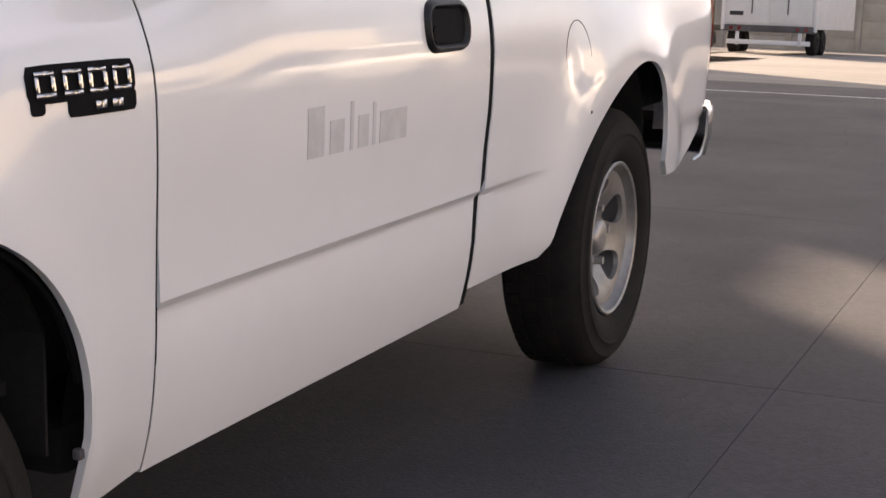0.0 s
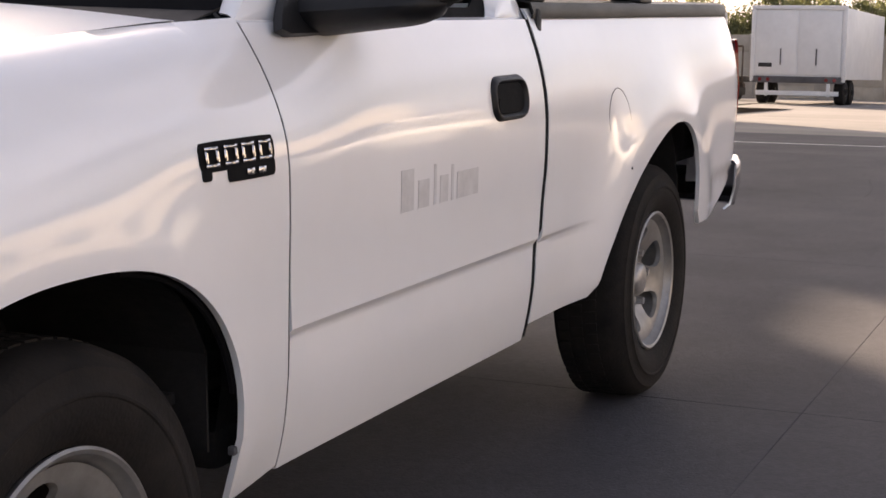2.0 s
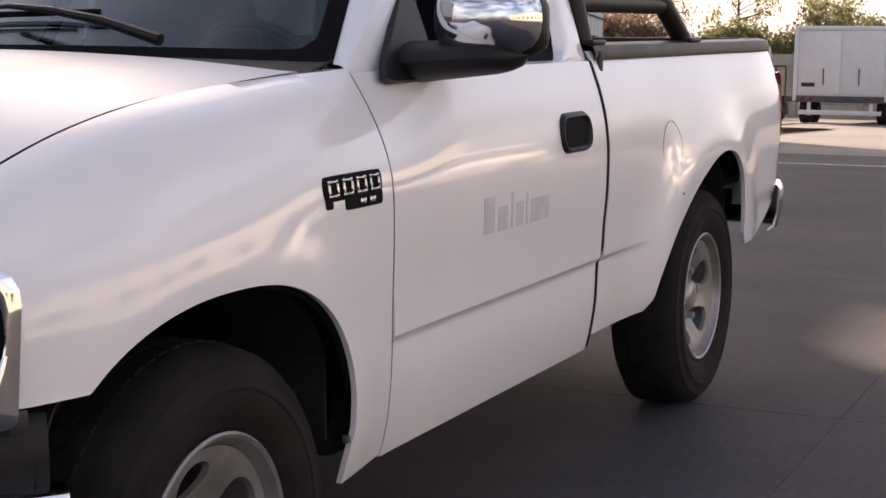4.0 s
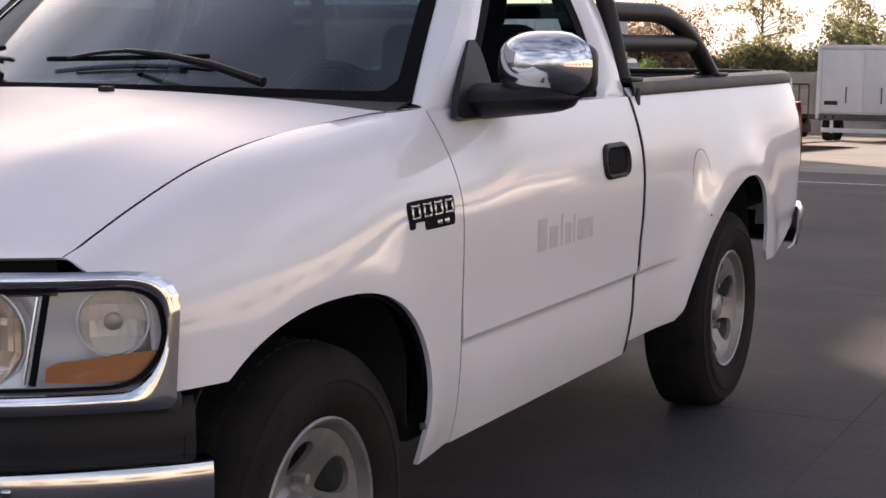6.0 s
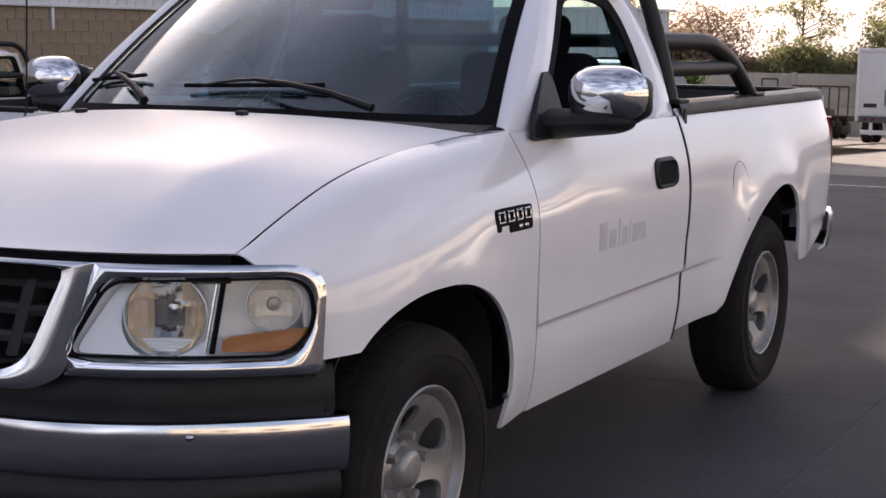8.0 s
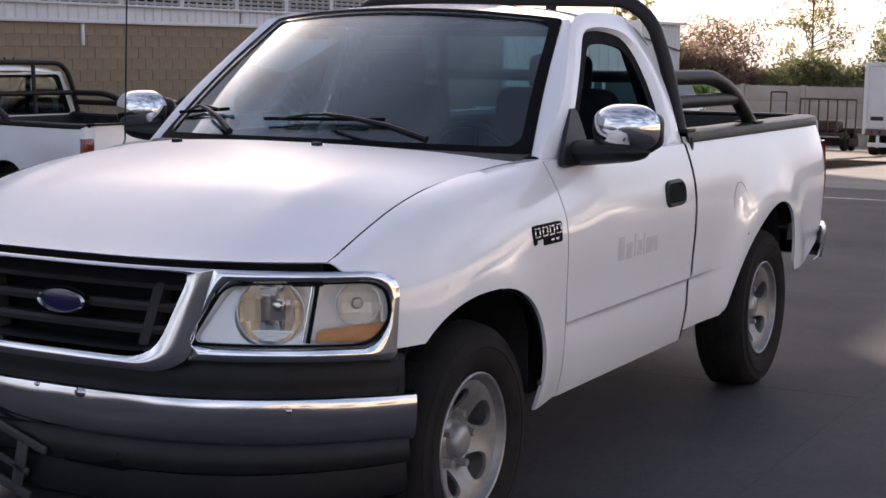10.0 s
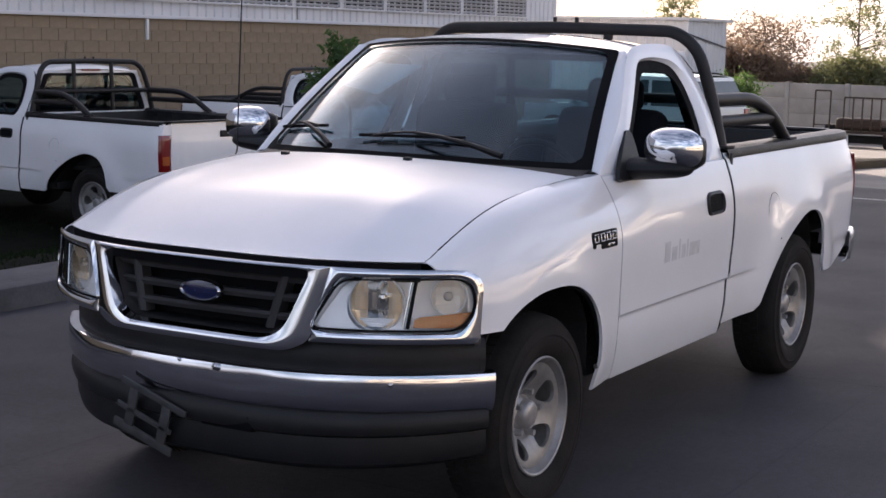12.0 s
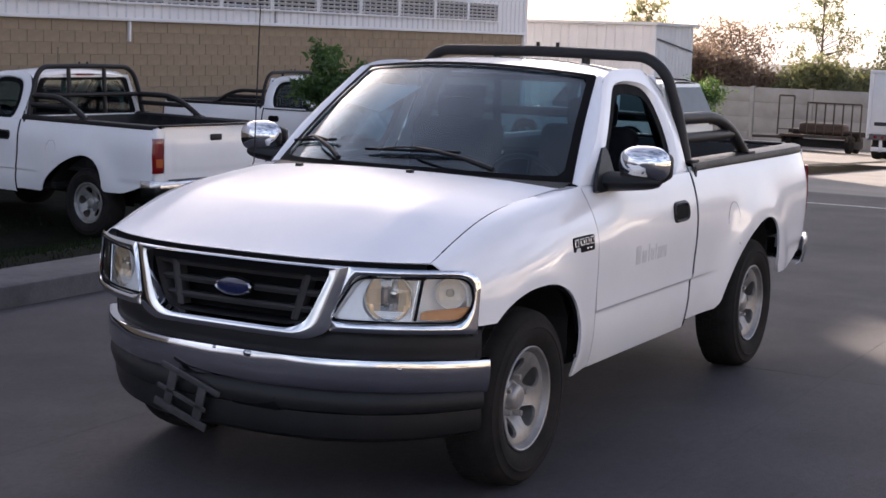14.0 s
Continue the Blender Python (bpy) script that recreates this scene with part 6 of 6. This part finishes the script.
def make_suv(p):
    """A square-shouldered estate car: x forwards, y to its left."""
    t = new("estate_car")
    low = [(0.30, 0.82), (0.45, 0.87), (0.62, 0.885), (0.80, 0.885), (0.94, 0.865), (1.02, 0.84)]
    def plan(x):
        return 1 - 0.10 * max(0, (x - 1.5) / 0.75) ** 2 - 0.05 * max(0, (-1.75 - x) / 0.45) ** 2
    def side_low(x, v, s):
        z = 0.34 + 0.68 * v
        for c in (1.33, -1.36):
            k = abs(x - c) / 0.40
            if k < 1:
                a = 0.36 + 0.40 * (1 - k**2.2) ** 0.5
                z = a + (1.02 - a) * v
        y = interp(z, low) * plan(x)
        if x > 0.85:
            z = min(z, 1.02 - 0.07 * ((x - 0.85) / 1.35))
        return Vector((x, s * y, z))
    xs = sorted(set(span(-2.2, 2.2, 34)) | {c + 0.399 * math.cos(math.pi * k / 16) for c in (1.33, -1.36) for k in range(17)})
    for s in (1, -1):
        q = sheet("body_side", lambda x, v: side_low(x, v, s), xs, span(0, 1, 12), SUV_PAINT, t, thick=0.01)
        sheet("lower_trim", lambda x, z: Vector((x, s * (interp(z, low) * plan(x) + 0.012), z)), span(-0.9, 0.9, 12), span(0.42, 0.58, 3), WHITE_BOX, q, thick=0.012)
    sheet("bonnet", lambda x, u: Vector((x, u * 0.84 * plan(x), 1.02 - 0.07 * max(0, (x - 0.85) / 1.35) + 0.035 * (1 - u * u))), span(0.75, 2.2, 12), span(-1, 1, 13), SUV_PAINT, t, thick=0.01)
    sheet("nose", lambda u, z: Vector((2.2 - 0.02 * (z - 0.6) ** 2, u * 0.80, z)), span(-1, 1, 9), span(0.35, 0.97, 6), SUV_PAINT, t, thick=0.02)
    # glasshouse
    def gh(x, v):
        return Vector((x - 0.0 * v, (0.845 - 0.135 * v) * plan(x), 1.015 + 0.60 * v))
    for s in (1, -1):
        def face(x0a, x1a, x0b, x1b, mat, name, lift, par):
            def fn(u, v):
                x = (x0a + (x1a - x0a) * u) * (1 - v) + (x0b + (x1b - x0b) * u) * v
                pt = gh(x, v)
                return Vector((pt.x, s * (pt.y + lift), pt.z))
            return fn
        up = sheet("upper_side", lambda u, v: face(-2.12, 0.98, -1.92, 0.28, None, "", 0.0, None)(u, v), span(0, 1, 24), span(0, 1, 6), SUV_PAINT, t, thick=0.01)
        for x0a, x1a, x0b, x1b in ((0.10, 0.80, 0.02, 0.30), (-0.72, 0.02, -0.66, -0.06), (-0.98, -0.78, -0.90, -0.72), (-1.98, -1.06, -1.84, -0.98)):
            def fn(u, v, A=(x0a, x1a, x0b, x1b)):
                return face(*A, None, "", 0.008, None)(u, 0.06 + 0.82 * v)
            sheet("side_window", fn, span(0, 1, 8), span(0, 1, 5), DARK_GLASS, up, thick=0.006)
        pipe("roof_rail", [(-1.75, s * 0.64, 1.64), (-1.60, s * 0.64, 1.685), (-0.2, s * 0.64, 1.69), (0.05, s * 0.65, 1.64)], 0.016, RUST, up, r=0.05, sides=8)
    sheet("roof", lambda x, u: Vector((x, u * 0.71 * plan(x), 1.615 + 0.055 * (1 - u * u) - 0.02 * max(0, x) ** 2)), span(-1.92, 0.28, 14), span(-1, 1, 13), SUV_PAINT, t, thick=0.012)
    sheet("windscreen", lambda u, v: Vector((0.98 - 0.70 * v, u * (0.80 - 0.10 * v), 1.02 + 0.60 * v)), span(-1, 1, 7), span(0, 1, 5), DARK_GLASS, t, thick=0.01)
    tail = sheet("tail", lambda u, z: Vector((-2.2 + (0 if z < 1.02 else 0.28 * ((z - 1.02) / 0.6)) - 0.01 * (1 - u * u), u * interp(z, low + [(1.62, 0.70)]) * 0.96, z)), span(-1, 1, 13), span(0.36, 1.62, 16),
                 SUV_PAINT, t, thick=0.02)
    sheet("rear_window", lambda u, v: Vector((-2.240 + 0.28 * (0.08 + 0.82 * v), u * (0.74 - 0.09 * v), 1.06 + 0.49 * v)), span(-1, 1, 9), span(0, 1, 5), DARK_GLASS, tail, thick=0.01)
    for s in (1, -1):
        box("tail_light", (-2.235, s * 0.79 - 0.085, 0.80), (-2.10, s * 0.79 + 0.085, 1.02), RED, tail, "red tail light", r=0.015)
    box("plate_blank", (-2.235, -0.16, 0.80), (-2.222, 0.16, 0.92), WHITE_BOX, tail, "white plate with plain bars", r=0.004)
    for k in range(5):
        box("plate_bar", (-2.239, -0.11 + k * 0.048, 0.835), (-2.2345, -0.085 + k * 0.048, 0.885), GREY_PLASTIC, tail, r=0)
    box("rear_bumper", (-2.34, -0.86, 0.40), (-2.16, 0.86, 0.66), SUV_PAINT, t, r=0.05, seg=3)
    box("front_bumper", (2.14, -0.82, 0.38), (2.30, 0.82, 0.64), SUV_PAINT, t, r=0.05, seg=3)
    box("underbody", (-2.1, -0.78, 0.28), (2.1, 0.78, 0.45), WELL, t, r=0.03)
    for x in (1.33, -1.36):
        for s in (1, -1):
            m = Matrix.Translation((x, s * 0.76, 0.36))
            v, f = lathe([(0.10, -0.11), (0.28, -0.12), (0.345, -0.09), (0.36, 0.0), (0.345, 0.09), (0.28, 0.12), (0.22, 0.115)], 32, m)
            w = raw("wheel", v, f, RUBBER, t)
            v, f = lathe([(0.0, 0.09 * s), (0.05, 0.10 * s), (0.09, 0.07 * s), (0.215, 0.10 * s), (0.225, 0.115 * s)], 28, m)
            raw("rim", v, f, ALLOY, w)
            for k in range(5):
                a = 2 * math.pi * k / 5
                bm = bmesh.new()
                bevel_box(bm, (0.08, -0.02, -0.035), (0.21, 0.02, 0.035), 0.01, m @ Matrix.Translation((0, s * 0.105, 0)) @ Matrix.Rotation(a, 4, "Y"))
                part("spoke", bm, FLAT_BLACK, w)
            box("wheel_arch", (x - 0.40, s * 0.62 - 0.18, 0.40), (x + 0.40, s * 0.62 + 0.18, 0.74), WELL, t, r=0.1, seg=3)
    for s in (1, -1):
        box("door_mirror", (0.62, s * 0.96 - 0.09, 1.02), (0.76, s * 0.96 + 0.09, 1.16), SUV_PAINT, t, r=0.04, seg=3)
        for x in (-0.05, -0.95):
            box("door_handle", (x - 0.08, s * 0.885 - 0.015, 0.90), (x + 0.06, s * 0.885 + 0.018, 0.93), WHITE_BOX, t, r=0.008)
    t.matrix_basis = p
    return tagged(t, "ivory white estate car with roof rails and dark windows", "car")


suv = make_suv(pose(-24.2, -9.15, yard_z(-24.2), 0, 0, -103))
# a second car stands in the sun across the yard and shows in the paint
opposite = copy_thing(suv, pose(-15.4, 8.7, yard_z(-15.4), 0, TILT, 8))
tagged(opposite, "pale estate car standing in the sun across the yard", "car")

# ---- small things ----
def make_cracks():
    rng = random.Random(11)
    v_all, f_all = [], []
    for x, y, a, n in ((-5.2, 1.9, 2.6, 14), (-8.5, 0.6, 2.9, 18), (2.0, -1.6, 0.6, 12), (-11.5, -1.2, 3.0, 16), (-3.4, 2.3, 2.2, 10)):
        pts = [Vector((x, y, 0.001))]
        for _ in range(n):
            a += rng.uniform(-0.4, 0.4)
            pts.append(pts[-1] + Vector((math.cos(a), math.sin(a), 0)) * 0.22)
        for p, q in zip(pts[:-1], pts[1:]):
            d = (q - p).normalized().cross(Vector((0, 0, 1))) * rng.uniform(0.001, 0.0025)
            o = len(v_all)
            v_all += [p - d, p + d, q + d, q - d]
            f_all.append((o, o + 1, o + 2, o + 3))
    return raw("ground_cracks", v_all, f_all, WELL, smooth=False)


tagged(make_cracks(), "fine dark cracks in the concrete", "cracks", kind="stuff")
line = raw("painted_line", [(-13.60, -2.6, yard_z(-13.6) + 0.012), (-13.67, -2.6, yard_z(-13.67) + 0.012), (-14.00, 0.9, yard_z(-14.0) + 0.012), (-13.93, 0.9, yard_z(-13.93) + 0.012)],
           [(0, 1, 2, 3)], WHITE_BOX, smooth=False)
tagged(line, "thin faded white painted line", "line", kind="structure")


def make_stain(x, y, r, seed):
    """An irregular dark oil stain lying on the slabs."""
    q = random.Random(seed)
    pts = [(x + r * (0.7 + 0.5 * q.random()) * math.cos(a) * 1.6, y + r * (0.7 + 0.5 * q.random()) * math.sin(a)) for a in span(0, 2 * math.pi, 19)[:-1]]
    pts = round_poly(pts, r, 3)
    v, f = fill2d((x, y), pts, lambda a, b: Vector((a, b, 0.0022)), 48, 3)
    return tagged(raw("oil_stain", v, f, STAIN, smooth=False), "faint dark oil stain on the concrete", "stain", kind="structure")


make_stain(1.25, -2.35, 0.14, 3)
make_stain(0.55, -2.75, 0.10, 4)
make_stain(2.15, 0.35, 0.17, 5)

# ---- pieces: concrete slabs, wall blocks ----
slabs = tagged(new("pavement"), "grey worn concrete slabs of the yard", "pavement", kind="structure")
YS = (-3.755, -1.18, 1.44, 4.05, 6.7, 9.3)
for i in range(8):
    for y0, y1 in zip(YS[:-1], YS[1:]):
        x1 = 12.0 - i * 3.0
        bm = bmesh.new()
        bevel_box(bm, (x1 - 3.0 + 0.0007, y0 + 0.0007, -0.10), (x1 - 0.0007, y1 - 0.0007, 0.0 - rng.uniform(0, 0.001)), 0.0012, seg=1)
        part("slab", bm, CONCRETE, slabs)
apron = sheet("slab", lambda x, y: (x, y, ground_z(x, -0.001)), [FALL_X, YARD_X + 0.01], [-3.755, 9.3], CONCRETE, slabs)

BW, BH = 0.405, 0.21
shared = []
for k in range(4):
    bm = bmesh.new()
    bevel_box(bm, (-BW / 2 + 0.004, -0.03, -BH / 2 + 0.004), (BW / 2 - 0.004, 0.003 + 0.0015 * k, BH / 2 - 0.004), 0.004, seg=1)
    for v in bm.verts:
        v.co += Vector((0, rng.uniform(-0.0015, 0.0015), rng.uniform(-0.002, 0.002)))
    me = bpy.data.meshes.new("block")
    bm.to_mesh(me)
    bm.free()
    me.materials.append(BLOCK)
    shared.append(me)
jv, jf = [], []
count = 0
for row in range(19):
    z = BAND - 0.035 - BH * (row + 0.5)
    for col in range(114):
        x = WALL_END + 0.36 + col * BW + (BW / 2 if row % 2 else 0)
        if x > 11.5:
            continue
        near = -24.0 < x < -12.0 and row < 10 and count < 300
        if near:
            ob = new("block", shared[rng.randrange(4)])
            ob.parent = building
            ob.location = (x, WALL_Y, z)
            count += 1
        else:
            o = len(jv)
            d = 0.003 + rng.uniform(0, 0.005)
            a, b, c, e = x - BW / 2 + 0.004, x + BW / 2 - 0.004, z - BH / 2 + 0.004, z + BH / 2 - 0.004
            k = 0.004
            jv += [(a, WALL_Y - 0.006, c), (b, WALL_Y - 0.006, c), (b, WALL_Y - 0.006, e), (a, WALL_Y - 0.006, e),
                   (a + k, WALL_Y + d, c + k), (b - k, WALL_Y + d, c + k), (b - k, WALL_Y + d, e - k), (a + k, WALL_Y + d, e - k)]
            jf += [(o + 4, o + 5, o + 6, o + 7), (o, o + 1, o + 5, o + 4), (o + 1, o + 2, o + 6, o + 5), (o + 2, o + 3, o + 7, o + 6), (o + 3, o, o + 4, o + 7)]
me = bpy.data.meshes.new("blocks")
me.from_pydata(jv, [], jf)
me.materials.append(BLOCK)
rest = new("blocks", me)
rest.parent = building
rest["kind"] = "stuff"
